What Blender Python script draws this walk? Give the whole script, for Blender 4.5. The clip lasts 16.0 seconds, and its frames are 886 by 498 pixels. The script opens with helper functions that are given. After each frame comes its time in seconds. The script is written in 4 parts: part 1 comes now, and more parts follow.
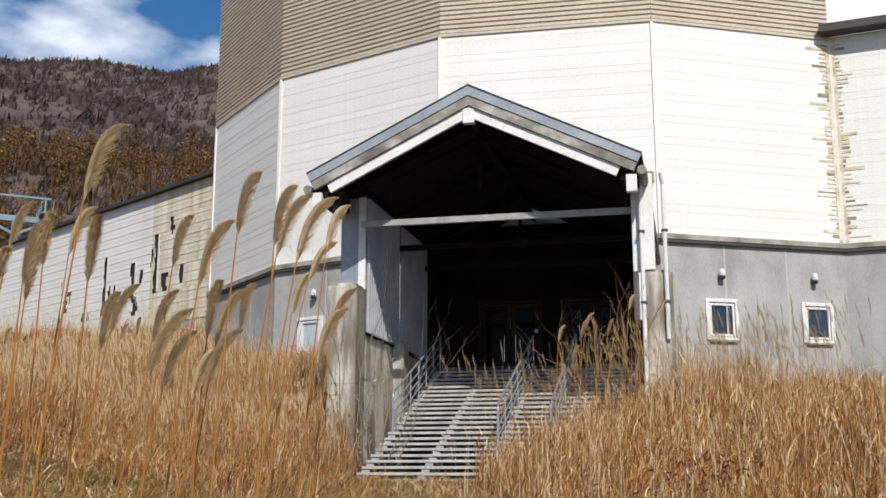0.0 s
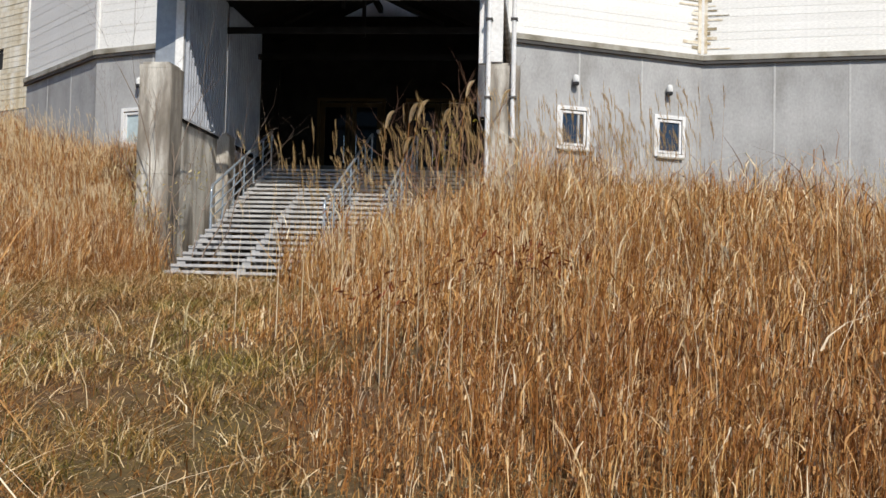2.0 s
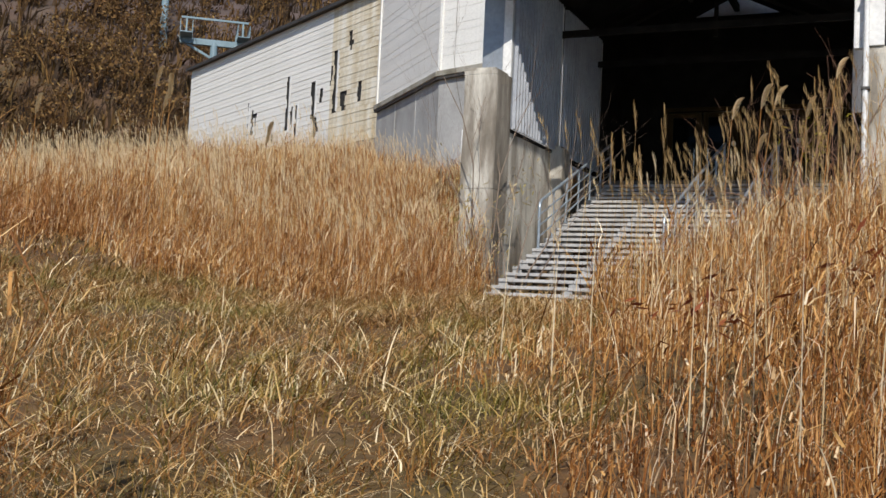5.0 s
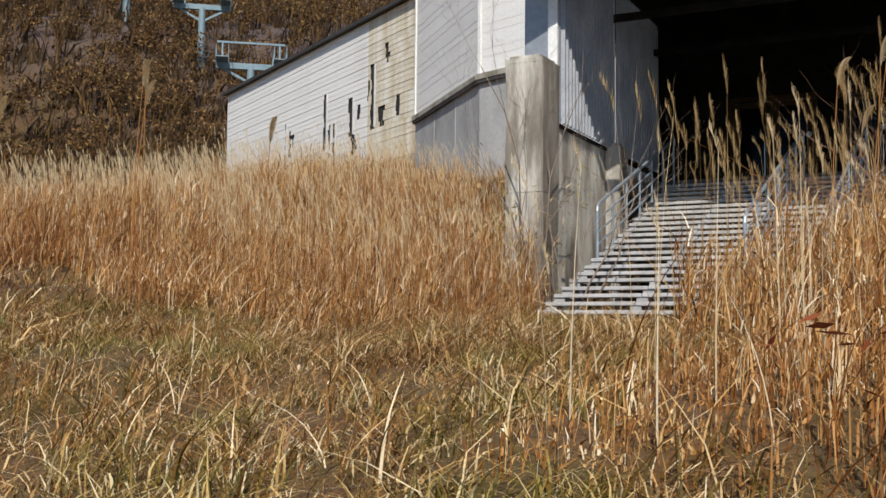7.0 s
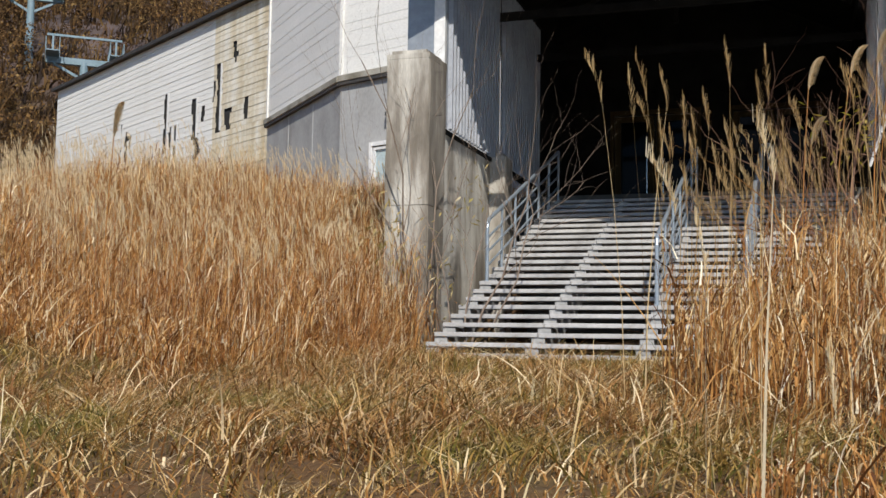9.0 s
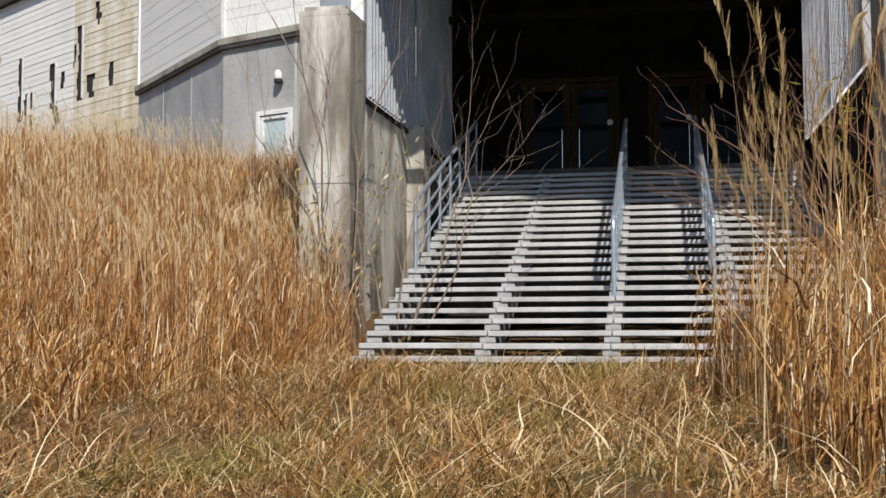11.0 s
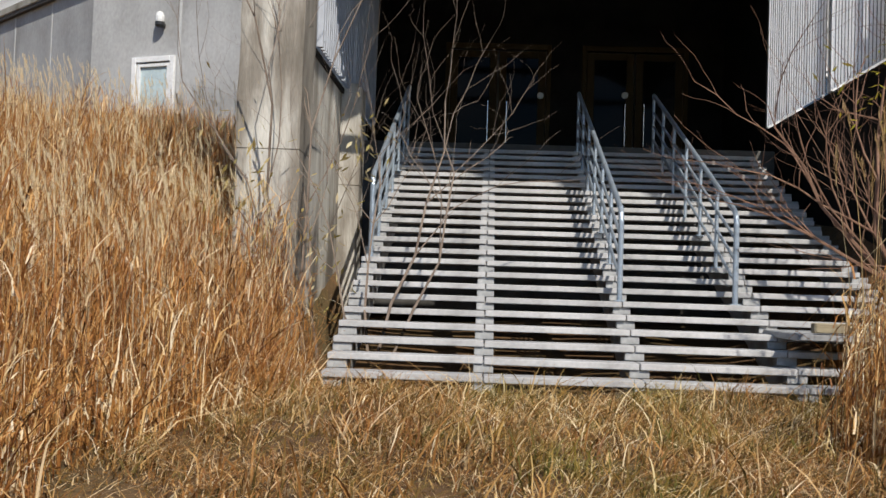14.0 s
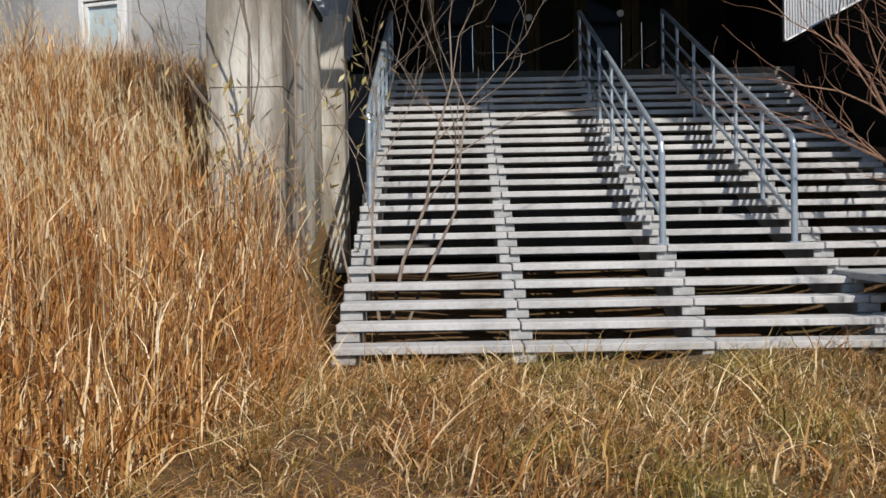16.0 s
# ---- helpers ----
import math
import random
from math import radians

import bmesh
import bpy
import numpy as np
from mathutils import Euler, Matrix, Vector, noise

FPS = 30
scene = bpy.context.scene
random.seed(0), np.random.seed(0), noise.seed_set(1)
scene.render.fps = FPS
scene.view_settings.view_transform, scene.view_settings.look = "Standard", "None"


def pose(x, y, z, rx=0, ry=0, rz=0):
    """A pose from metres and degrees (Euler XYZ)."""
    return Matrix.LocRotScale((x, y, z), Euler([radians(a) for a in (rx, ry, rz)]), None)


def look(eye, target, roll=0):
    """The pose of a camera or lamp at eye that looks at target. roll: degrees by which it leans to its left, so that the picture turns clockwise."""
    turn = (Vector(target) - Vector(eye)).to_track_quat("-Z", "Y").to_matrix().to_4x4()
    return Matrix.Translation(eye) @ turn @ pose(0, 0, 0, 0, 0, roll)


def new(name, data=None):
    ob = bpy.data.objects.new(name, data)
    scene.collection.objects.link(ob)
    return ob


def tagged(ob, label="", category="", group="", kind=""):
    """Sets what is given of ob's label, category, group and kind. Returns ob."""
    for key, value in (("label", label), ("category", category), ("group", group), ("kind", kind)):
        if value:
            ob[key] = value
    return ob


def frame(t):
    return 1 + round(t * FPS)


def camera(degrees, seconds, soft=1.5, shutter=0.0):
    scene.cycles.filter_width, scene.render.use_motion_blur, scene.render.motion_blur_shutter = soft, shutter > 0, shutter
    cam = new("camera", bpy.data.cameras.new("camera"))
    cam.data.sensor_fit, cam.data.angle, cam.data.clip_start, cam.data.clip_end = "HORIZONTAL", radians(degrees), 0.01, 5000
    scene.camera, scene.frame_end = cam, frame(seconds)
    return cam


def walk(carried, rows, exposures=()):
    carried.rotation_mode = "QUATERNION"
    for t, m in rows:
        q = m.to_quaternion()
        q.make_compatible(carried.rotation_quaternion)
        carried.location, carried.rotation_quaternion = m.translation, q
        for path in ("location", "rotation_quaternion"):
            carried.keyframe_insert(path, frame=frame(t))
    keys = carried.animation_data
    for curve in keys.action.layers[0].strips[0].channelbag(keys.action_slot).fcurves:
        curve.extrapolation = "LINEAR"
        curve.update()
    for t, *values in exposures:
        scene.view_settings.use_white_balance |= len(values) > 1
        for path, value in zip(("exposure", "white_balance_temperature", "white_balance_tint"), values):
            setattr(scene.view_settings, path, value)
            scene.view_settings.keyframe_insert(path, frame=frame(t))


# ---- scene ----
cam = camera(43.95, 16.0, soft=1.55)
PATH = [
    (0, pose(6.200, -24.896, 0.121, 101.90, 0.02, 12.66)),
    (0.5, pose(6.343, -24.298, 0.031, 101.18, -1.20, 8.54)),
    (1, pose(6.435, -23.660, -0.039, 98.01, -1.21, 7.51)),
    (1.5, pose(6.468, -23.019, -0.094, 95.55, -1.61, 8.83)),
    (2, pose(6.536, -22.426, -0.129, 92.49, -1.34, 5.26)),
    (2.5, pose(6.532, -21.846, -0.148, 93.04, -2.73, 13.79)),
    (3, pose(6.479, -21.336, -0.158, 95.15, 0.55, 17.32)),
    (3.5, pose(6.443, -20.909, -0.181, 97.97, -1.15, 22.34)),
    (4, pose(6.365, -20.471, -0.207, 97.28, -1.46, 24.33)),
    (4.5, pose(6.379, -19.965, -0.231, 96.21, 0.56, 21.51)),
    (5, pose(6.362, -19.385, -0.240, 93.59, -2.69, 23.88)),
    (7.3, pose(5.053, -16.309, -0.122, 94.86, -0.48, 26.87)),
    (7.5, pose(4.906, -16.073, -0.098, 95.25, -0.76, 26.29)),
    (8, pose(4.474, -15.565, -0.010, 95.24, -0.53, 21.28)),
    (10.3, pose(2.684, -13.481, 0.441, 95.04, -1.22, 15.18)),
    (10.5, pose(2.536, -13.309, 0.478, 92.96, -1.28, 12.98)),
    (11, pose(2.148, -12.879, 0.576, 93.75, 0.22, 11.23)),
    (11.5, pose(1.840, -12.461, 0.671, 94.03, -1.41, 9.03)),
    (12, pose(1.507, -12.080, 0.749, 93.30, -1.18, 5.61)),
    (12.5, pose(1.113, -11.718, 0.803, 91.09, 1.26, 5.28)),
    (13, pose(0.721, -11.372, 0.848, 92.79, -0.76, 4.46)),
    (13.5, pose(0.328, -10.987, 0.900, 92.11, -1.34, 2.35)),
    (14, pose(-0.010, -10.580, 0.951, 92.19, -1.90, 2.17)),
    (14.5, pose(-0.283, -10.223, 0.976, 92.65, 0.25, 0.43)),
    (15, pose(-0.487, -9.915, 0.997, 90.08, 0.39, -0.69)),
    (15.5, pose(-0.534, -9.568, 1.032, 88.88, 0.28, -0.05)),
    (16, pose(-0.592, -8.882, 1.124, 88.80, 1.00, 0.32)),
]
walk(cam, PATH, [(0, -0.04), (1.5, -0.02), (3, 0.02), (7.5, -0.06), (11, 0.1), (16, 0.05)])

# ---------------------------------------------------------------- light
SUN_DIR = Vector((0.37, -0.86, 0.88)).normalized()      # towards the sun
world = bpy.data.worlds.new("sky")
scene.world = world
world.use_nodes = True
wn = world.node_tree
wn.nodes.clear()
sky = wn.nodes.new("ShaderNodeTexSky")
sky.sky_type = "NISHITA"
sky.sun_disc = False
sky.sun_elevation = math.asin(SUN_DIR.z)
sky.sun_rotation = math.atan2(SUN_DIR.x, SUN_DIR.y)
sky.air_density, sky.dust_density, sky.ozone_density = 1.0, 0.15, 4.0
# thin white clouds in the sky itself
tc = wn.nodes.new("ShaderNodeTexCoord")
mp = wn.nodes.new("ShaderNodeMapping")
mp.inputs["Scale"].default_value = (5, 5, 11)
cn = wn.nodes.new("ShaderNodeTexNoise")
cn.inputs["Scale"].default_value, cn.inputs["Detail"].default_value = 1.6, 7
cr = wn.nodes.new("ShaderNodeValToRGB")
cr.color_ramp.elements[0].position, cr.color_ramp.elements[1].position = 0.47, 0.80
mx = wn.nodes.new("ShaderNodeMixRGB")
mx.inputs[2].default_value = (13.0, 13.5, 14.5, 1)
bg = wn.nodes.new("ShaderNodeBackground")
bg.inputs["Strength"].default_value = 0.10
wo = wn.nodes.new("ShaderNodeOutputWorld")
wn.links.new(tc.outputs["Generated"], mp.inputs["Vector"])
wn.links.new(mp.outputs["Vector"], cn.inputs["Vector"])
wn.links.new(cn.outputs["Fac"], cr.inputs["Fac"])
wn.links.new(cr.outputs["Color"], mx.inputs[0])
hs = wn.nodes.new("ShaderNodeHueSaturation")
hs.inputs["Saturation"].default_value = 1.25
wn.links.new(sky.outputs["Color"], hs.inputs["Color"])
wn.links.new(hs.outputs["Color"], mx.inputs[1])
wn.links.new(mx.outputs["Color"], bg.inputs["Color"])
wn.links.new(bg.outputs["Background"], wo.inputs["Surface"])
sun_data = bpy.data.lights.new("sun", "SUN")
sun_data.energy, sun_data.angle, sun_data.color = 5.0, radians(0.5), (1.0, 0.94, 0.85)
sun = new("sun", sun_data)
sun.matrix_world = look(SUN_DIR * 100, (0, 0, 0))


# ---------------------------------------------------------------- materials
def ramp(nt, fac, stops):
    r = nt.nodes.new("ShaderNodeValToRGB")
    els = r.color_ramp.elements
    while len(els) < len(stops):
        els.new(0.5)
    for e, (p, c) in zip(els, stops):
        e.position, e.color = p, (*c, 1)
    nt.links.new(fac, r.inputs["Fac"])
    return r.outputs["Color"]


def noise_tex(nt, scale, detail=4, stretch=(1, 1, 1), rough=0.55):
    co = nt.nodes.new("ShaderNodeTexCoord")
    m = nt.nodes.new("ShaderNodeMapping")
    m.inputs["Scale"].default_value = stretch
    n = nt.nodes.new("ShaderNodeTexNoise")
    n.inputs["Scale"].default_value, n.inputs["Detail"].default_value, n.inputs["Roughness"].default_value = scale, detail, rough
    nt.links.new(co.outputs["Object"], m.inputs["Vector"])
    nt.links.new(m.outputs["Vector"], n.inputs["Vector"])
    return n.outputs["Fac"]


def mix(nt, fac, a, b, mode="MIX"):
    m = nt.nodes.new("ShaderNodeMixRGB")
    m.blend_type = mode
    for sock, v in zip(m.inputs, (fac, a, b)):
        if isinstance(v, (int, float)):
            sock.default_value = v
        elif isinstance(v, tuple):
            sock.default_value = (*v, 1)
        else:
            nt.links.new(v, sock)
    return m.outputs["Color"]


def material(name, rough=0.8, metal=0.0):
    m = bpy.data.materials.new(name)
    m.use_nodes = True
    b = m.node_tree.nodes["Principled BSDF"]
    b.inputs["Roughness"].default_value, b.inputs["Metallic"].default_value = rough, metal
    return m, m.node_tree, b


def bump(nt, b, fac, strength=0.3, dist=0.02):
    n = nt.nodes.new("ShaderNodeBump")
    n.inputs["Strength"].default_value, n.inputs["Distance"].default_value = strength, dist
    nt.links.new(fac, n.inputs["Height"])
    nt.links.new(n.outputs["Normal"], b.inputs["Normal"])


def surface(name, stops, scale, fine, rough=0.8, metal=0.0, stretch=(1, 1, 1), bumps=0.3, dist=0.01, per_object=0.0):
    """A surface whose colour runs over the stops by large stains, broken by a fine grain."""
    m, nt, b = material(name, rough, metal)
    big = noise_tex(nt, scale, 5, stretch)
    small = noise_tex(nt, fine, 4, stretch)
    col = ramp(nt, big, stops)
    col = mix(nt, 0.35, col, ramp(nt, small, [(0.3, (0.45, 0.45, 0.45)), (0.7, (1, 1, 1))]), "MULTIPLY")
    if per_object:
        oi = nt.nodes.new("ShaderNodeObjectInfo")
        lo = 1 - per_object
        col = mix(nt, 1.0, col, ramp(nt, oi.outputs["Random"], [(0, (lo, lo, lo)), (1, (1, 1, 1))]), "MULTIPLY")
    nt.links.new(col, b.inputs["Base Color"])
    bump(nt, b, small, bumps, dist)
    return m


def plant(name, stops, rough=0.55, through_light=0.14, green=0.0, patchy=0.55):
    """Dry blades: colour by island, broad patches, some light passing through."""
    m, nt, b = material(name, rough)
    geo = nt.nodes.new("ShaderNodeNewGeometry")
    col = ramp(nt, geo.outputs["Random Per Island"], stops)
    patch = noise_tex(nt, 0.35, 3)
    col = mix(nt, patchy, col, ramp(nt, patch, [(0.32, (0.62, 0.42, 0.30)), (0.5, (0.9, 0.82, 0.7)), (0.68, (1, 1, 0.95))]), "MULTIPLY")
    if green:
        where = ramp(nt, noise_tex(nt, 0.9, 4), [(0.50, (0, 0, 0)), (0.66, (green, green, green))])
        col = mix(nt, where, col, ramp(nt, geo.outputs["Random Per Island"], [(0.0, (0.05, 0.11, 0.012)), (0.6, (0.20, 0.24, 0.035)), (1.0, (0.48, 0.40, 0.14))]))
    nt.links.new(col, b.inputs["Base Color"])
    b.inputs["Specular IOR Level"].default_value = 0.25
    tr = nt.nodes.new("ShaderNodeBsdfTranslucent")
    nt.links.new(col, tr.inputs["Color"])
    ms = nt.nodes.new("ShaderNodeMixShader")
    ms.inputs[0].default_value = through_light
    nt.links.new(b.outputs[0], ms.inputs[1])
    nt.links.new(tr.outputs[0], ms.inputs[2])
    nt.links.new(ms.outputs[0], nt.nodes["Material Output"].inputs["Surface"])
    return m


M = {}
M["siding"] = surface("white_siding", [(0.22, (0.70, 0.68, 0.62)), (0.42, (0.83, 0.82, 0.78)), (0.8, (0.87, 0.86, 0.83))], 0.5, 9, 0.55, stretch=(1, 1, 2.5), bumps=0.15, per_object=0.06)
M["stained"] = surface("rust_stained_siding", [(0.30, (0.42, 0.30, 0.14)), (0.45, (0.70, 0.62, 0.46)), (0.62, (0.84, 0.80, 0.70))], 0.9, 9, 0.6, stretch=(1.4, 1, 0.5), bumps=0.15, per_object=0.12)
M["rustwash"] = surface("brown_water_stain", [(0.35, (0.52, 0.41, 0.25)), (0.6, (0.76, 0.70, 0.58))], 2.5, 14, 0.8)
# landing concrete darkened in its colour for the porch shade
M["landing"] = surface("shade_darkened_concrete", [(0.3, (0.07, 0.066, 0.06)), (0.7, (0.14, 0.135, 0.125))], 1.0, 14, 0.95)
M["beige"] = surface("beige_siding", [(0.3, (0.54, 0.46, 0.36)), (0.7, (0.62, 0.54, 0.43))], 0.4, 8, 0.6, bumps=0.15)
M["concrete"] = surface("grey_concrete", [(0.25, (0.24, 0.235, 0.22)), (0.5, (0.38, 0.38, 0.375)), (0.75, (0.48, 0.48, 0.475))], 0.7, 14, 0.9, stretch=(1, 1, 0.6), bumps=0.35)
M["pier"] = surface("weathered_concrete", [(0.25, (0.09, 0.075, 0.055)), (0.44, (0.26, 0.23, 0.19)), (0.56, (0.54, 0.51, 0.45)), (0.66, (0.68, 0.65, 0.58))], 0.8, 18, 0.95, stretch=(2.2, 2.2, 0.45), bumps=0.6, dist=0.02)
M["strip"] = surface("pale_joint", [(0.3, (0.42, 0.42, 0.41)), (0.7, (0.55, 0.55, 0.54))], 1, 12, 0.9)
M["ledge"] = surface("mossy_ledge", [(0.3, (0.12, 0.10, 0.06)), (0.5, (0.32, 0.30, 0.25)), (0.75, (0.45, 0.43, 0.38))], 1.2, 10, 0.9)
M["dark"] = surface("dark_flashing", [(0.3, (0.03, 0.028, 0.026)), (0.7, (0.06, 0.055, 0.05))], 1, 10, 0.6)
M["fascia"] = surface("blue_grey_flashing", [(0.3, (0.26, 0.29, 0.33)), (0.7, (0.40, 0.43, 0.47))], 0.8, 9, 0.45, 0.3)
M["rotted"] = surface("weathered_fascia_board", [(0.3, (0.13, 0.12, 0.10)), (0.5, (0.28, 0.27, 0.24)), (0.7, (0.50, 0.49, 0.46))], 2.2, 16, 0.9, bumps=0.6)
M["white"] = surface("white_paint", [(0.3, (0.70, 0.70, 0.69)), (0.6, (0.80, 0.80, 0.79))], 1.2, 14, 0.5, bumps=0.15)
# porch interior: its deep shade is put into this near-black colour
M["timber"] = surface("deep_shade_timber", [(0.3, (0.009, 0.008, 0.007)), (0.7, (0.02, 0.018, 0.016))], 2, 20, 0.85)
# door brown taken down towards black, porch shade included in the colour
M["brown"] = surface("shaded_brown_door_frame", [(0.3, (0.035, 0.02, 0.005)), (0.7, (0.06, 0.036, 0.01))], 2, 20, 0.5)
M["tread"] = surface("grey_tread", [(0.25, (0.30, 0.29, 0.28)), (0.5, (0.50, 0.49, 0.48)), (0.8, (0.62, 0.61, 0.60))], 1.8, 22, 0.85, bumps=0.5, per_object=0.18)
M["block"] = surface("stringer_block", [(0.3, (0.28, 0.28, 0.28)), (0.7, (0.46, 0.46, 0.45))], 3, 25, 0.9, per_object=0.15)
M["galv"] = surface("galvanised_pipe", [(0.3, (0.30, 0.36, 0.42)), (0.7, (0.44, 0.50, 0.56))], 3, 30, 0.42, 0.5)
M["steel"] = surface("teal_painted_steel", [(0.3, (0.15, 0.23, 0.27)), (0.7, (0.23, 0.32, 0.37))], 0.6, 6, 0.55)
M["lampmetal"] = surface("black_lamp_body", [(0.3, (0.02, 0.02, 0.02)), (0.7, (0.05, 0.05, 0.05))], 4, 30, 0.4)
M["lampglass"] = surface("white_lamp_glass", [(0.3, (0.7, 0.7, 0.68)), (0.7, (0.82, 0.82, 0.8))], 4, 30, 0.2)
M["chrome"] = surface("steel_handle", [(0.3, (0.6, 0.6, 0.6)), (0.7, (0.7, 0.7, 0.7))], 4, 30, 0.25, 1.0)
M["bark"] = surface("grey_brown_bark", [(0.3, (0.14, 0.10, 0.075)), (0.7, (0.27, 0.21, 0.16))], 5, 40, 0.9, bumps=0.5)
M["redtwig"] = surface("reddish_bark", [(0.3, (0.16, 0.08, 0.05)), (0.7, (0.28, 0.16, 0.10))], 5, 40, 0.9)
M["soil"] = surface("rusty_earth", [(0.3, (0.09, 0.05, 0.02)), (0.5, (0.26, 0.13, 0.04)), (0.7, (0.34, 0.20, 0.08))], 5, 30, 1.0, bumps=1.0, dist=0.04)
M["board"] = surface("weathered_board", [(0.3, (0.20, 0.16, 0.10)), (0.7, (0.42, 0.36, 0.24))], 3, 25, 0.9, stretch=(0.4, 3, 3), bumps=0.5)
# sheen cut as well, so the shade coloured into the porch stays dark
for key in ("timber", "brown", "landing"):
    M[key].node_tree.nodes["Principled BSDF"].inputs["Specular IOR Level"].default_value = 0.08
M["void"] = surface("near_black_backing", [(0.3, (0.015, 0.014, 0.013)), (0.7, (0.03, 0.03, 0.03))], 2, 10, 0.9)
M["blind"] = surface("pale_window_board", [(0.3, (0.42, 0.52, 0.54)), (0.7, (0.52, 0.62, 0.64))], 1, 12, 0.5)
M["roofwhite"] = surface("white_roof_sheet", [(0.3, (0.70, 0.71, 0.72)), (0.7, (0.80, 0.80, 0.80))], 0.5, 8, 0.5)

# ground: brown litter, green patches, bare hillside further off
m, nt, b = material("ground", 1.0)
g1, g2, g3 = noise_tex(nt, 0.55, 6), noise_tex(nt, 9, 5), noise_tex(nt, 0.05, 8, rough=0.65)
near = ramp(nt, g1, [(0.3, (0.09, 0.045, 0.015)), (0.48, (0.13, 0.07, 0.025)), (0.62, (0.095, 0.065, 0.02)), (0.75, (0.14, 0.09, 0.035))])
near = mix(nt, 0.6, near, ramp(nt, g2, [(0.3, (0.35, 0.32, 0.28)), (0.7, (1.1, 1.05, 1.0))]), "MULTIPLY")
far = ramp(nt, g3, [(0.3, (0.040, 0.028, 0.026)), (0.48, (0.085, 0.062, 0.06)), (0.6, (0.11, 0.08, 0.065)), (0.72, (0.15, 0.12, 0.115))])
far = mix(nt, 0.7, far, ramp(nt, noise_tex(nt, 0.22, 6, (1, 1, 0.4)), [(0.35, (0.45, 0.45, 0.45)), (0.65, (1.15, 1.1, 1.1))]), "MULTIPLY")
geo = nt.nodes.new("ShaderNodeNewGeometry")
sep = nt.nodes.new("ShaderNodeSeparateXYZ")
nt.links.new(geo.outputs["Position"], sep.inputs[0])
mr = nt.nodes.new("ShaderNodeMapRange")
mr.inputs["From Min"].default_value, mr.inputs["From Max"].default_value = 45, 70
nt.links.new(sep.outputs["Y"], mr.inputs["Value"])
nt.links.new(mix(nt, mr.outputs[0], near, far), b.inputs["Base Color"])
bump(nt, b, g2, 0.8, 0.06)
M["ground"] = m

M["tall"] = plant("dry_tall_grass", [(0.0, (0.10, 0.04, 0.012)), (0.28, (0.28, 0.115, 0.03)), (0.58, (0.46, 0.23, 0.07)), (0.80, (0.64, 0.40, 0.16)), (0.90, (0.84, 0.68, 0.42)), (1.0, (0.90, 0.82, 0.64))])
M["short"] = plant("short_grass", [(0.0, (0.10, 0.07, 0.02)), (0.15, (0.16, 0.12, 0.03)), (0.3, (0.19, 0.08, 0.022)), (0.58, (0.38, 0.19, 0.058)), (0.78, (0.60, 0.40, 0.17)), (1.0, (0.88, 0.76, 0.54))], green=0.42)
M["plume"] = plant("pampas_plume", [(0.0, (0.62, 0.47, 0.25)), (0.5, (0.80, 0.66, 0.42)), (1.0, (0.90, 0.80, 0.60))], 0.8, 0.45, patchy=0.0)
M["seed"] = plant("brown_seed_head", [(0.0, (0.30, 0.19, 0.08)), (0.5, (0.52, 0.36, 0.16)), (1.0, (0.74, 0.58, 0.34))], 0.8, 0.45)
M["leaf"] = plant("yellow_green_leaf", [(0.0, (0.30, 0.30, 0.03)), (0.6, (0.52, 0.46, 0.05)), (1.0, (0.62, 0.50, 0.10))], 0.5, 0.5)
M["dryleaf"] = plant("drooping_leaf", [(0.0, (0.34, 0.30, 0.08)), (0.5, (0.52, 0.42, 0.18)), (1.0, (0.70, 0.62, 0.42))], 0.6, 0.4)
M["redleaf"] = plant("red_brown_leaf", [(0.0, (0.16, 0.04, 0.02)), (0.6, (0.28, 0.08, 0.03)), (1.0, (0.34, 0.14, 0.05))], 0.6, 0.3)
M["brush"] = plant("hillside_brush", [(0.0, (0.035, 0.025, 0.02)), (0.5, (0.075, 0.048, 0.026)), (0.85, (0.15, 0.09, 0.035)), (1.0, (0.22, 0.14, 0.05))], 0.8, 0.2)
M["autumn"] = plant("autumn_leaf", [(0.0, (0.05, 0.03, 0.018)), (0.5, (0.13, 0.075, 0.03)), (0.85, (0.24, 0.14, 0.05)), (1.0, (0.32, 0.22, 0.09))], 0.8, 0.2)
M["wood"] = plant("bare_forest", [(0.0, (0.075, 0.056, 0.054)), (0.5, (0.09, 0.068, 0.066)), (1.0, (0.11, 0.084, 0.08))], 0.9, 0.3)

# ribbed plastic sheet that daylight shines through
m, nt, b = material("ribbed_plastic", 0.5)
col = ramp(nt, noise_tex(nt, 1.3, 5, (1, 1, 0.4)), [(0.3, (0.86, 0.87, 0.89)), (0.7, (0.94, 0.94, 0.95))])
nt.links.new(col, b.inputs["Base Color"])
tr = nt.nodes.new("ShaderNodeBsdfTranslucent")
nt.links.new(col, tr.inputs["Color"])
ms = nt.nodes.new("ShaderNodeMixShader")
ms.inputs[0].default_value = 0.9
nt.links.new(b.outputs[0], ms.inputs[1])
nt.links.new(tr.outputs[0], ms.inputs[2])
nt.links.new(ms.outputs[0], nt.nodes["Material Output"].inputs["Surface"])
M["plastic"] = m
# west copy of the white sheet, opaque and greyed to stand for shade
M["shadedsheet"] = surface("shaded_ribbed_sheet", [(0.3, (0.28, 0.30, 0.34)), (0.7, (0.40, 0.42, 0.46))], 1.2, 12, 0.5)
m, nt, b = material("window_glass", 0.06)
b.inputs["Base Color"].default_value = (0.02, 0.035, 0.06, 1)
b.inputs["Specular IOR Level"].default_value = 0.5
M["glass"] = m
# near-black door panes with little reflection, for the unlit porch
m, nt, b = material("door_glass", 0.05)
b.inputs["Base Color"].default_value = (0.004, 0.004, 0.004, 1)
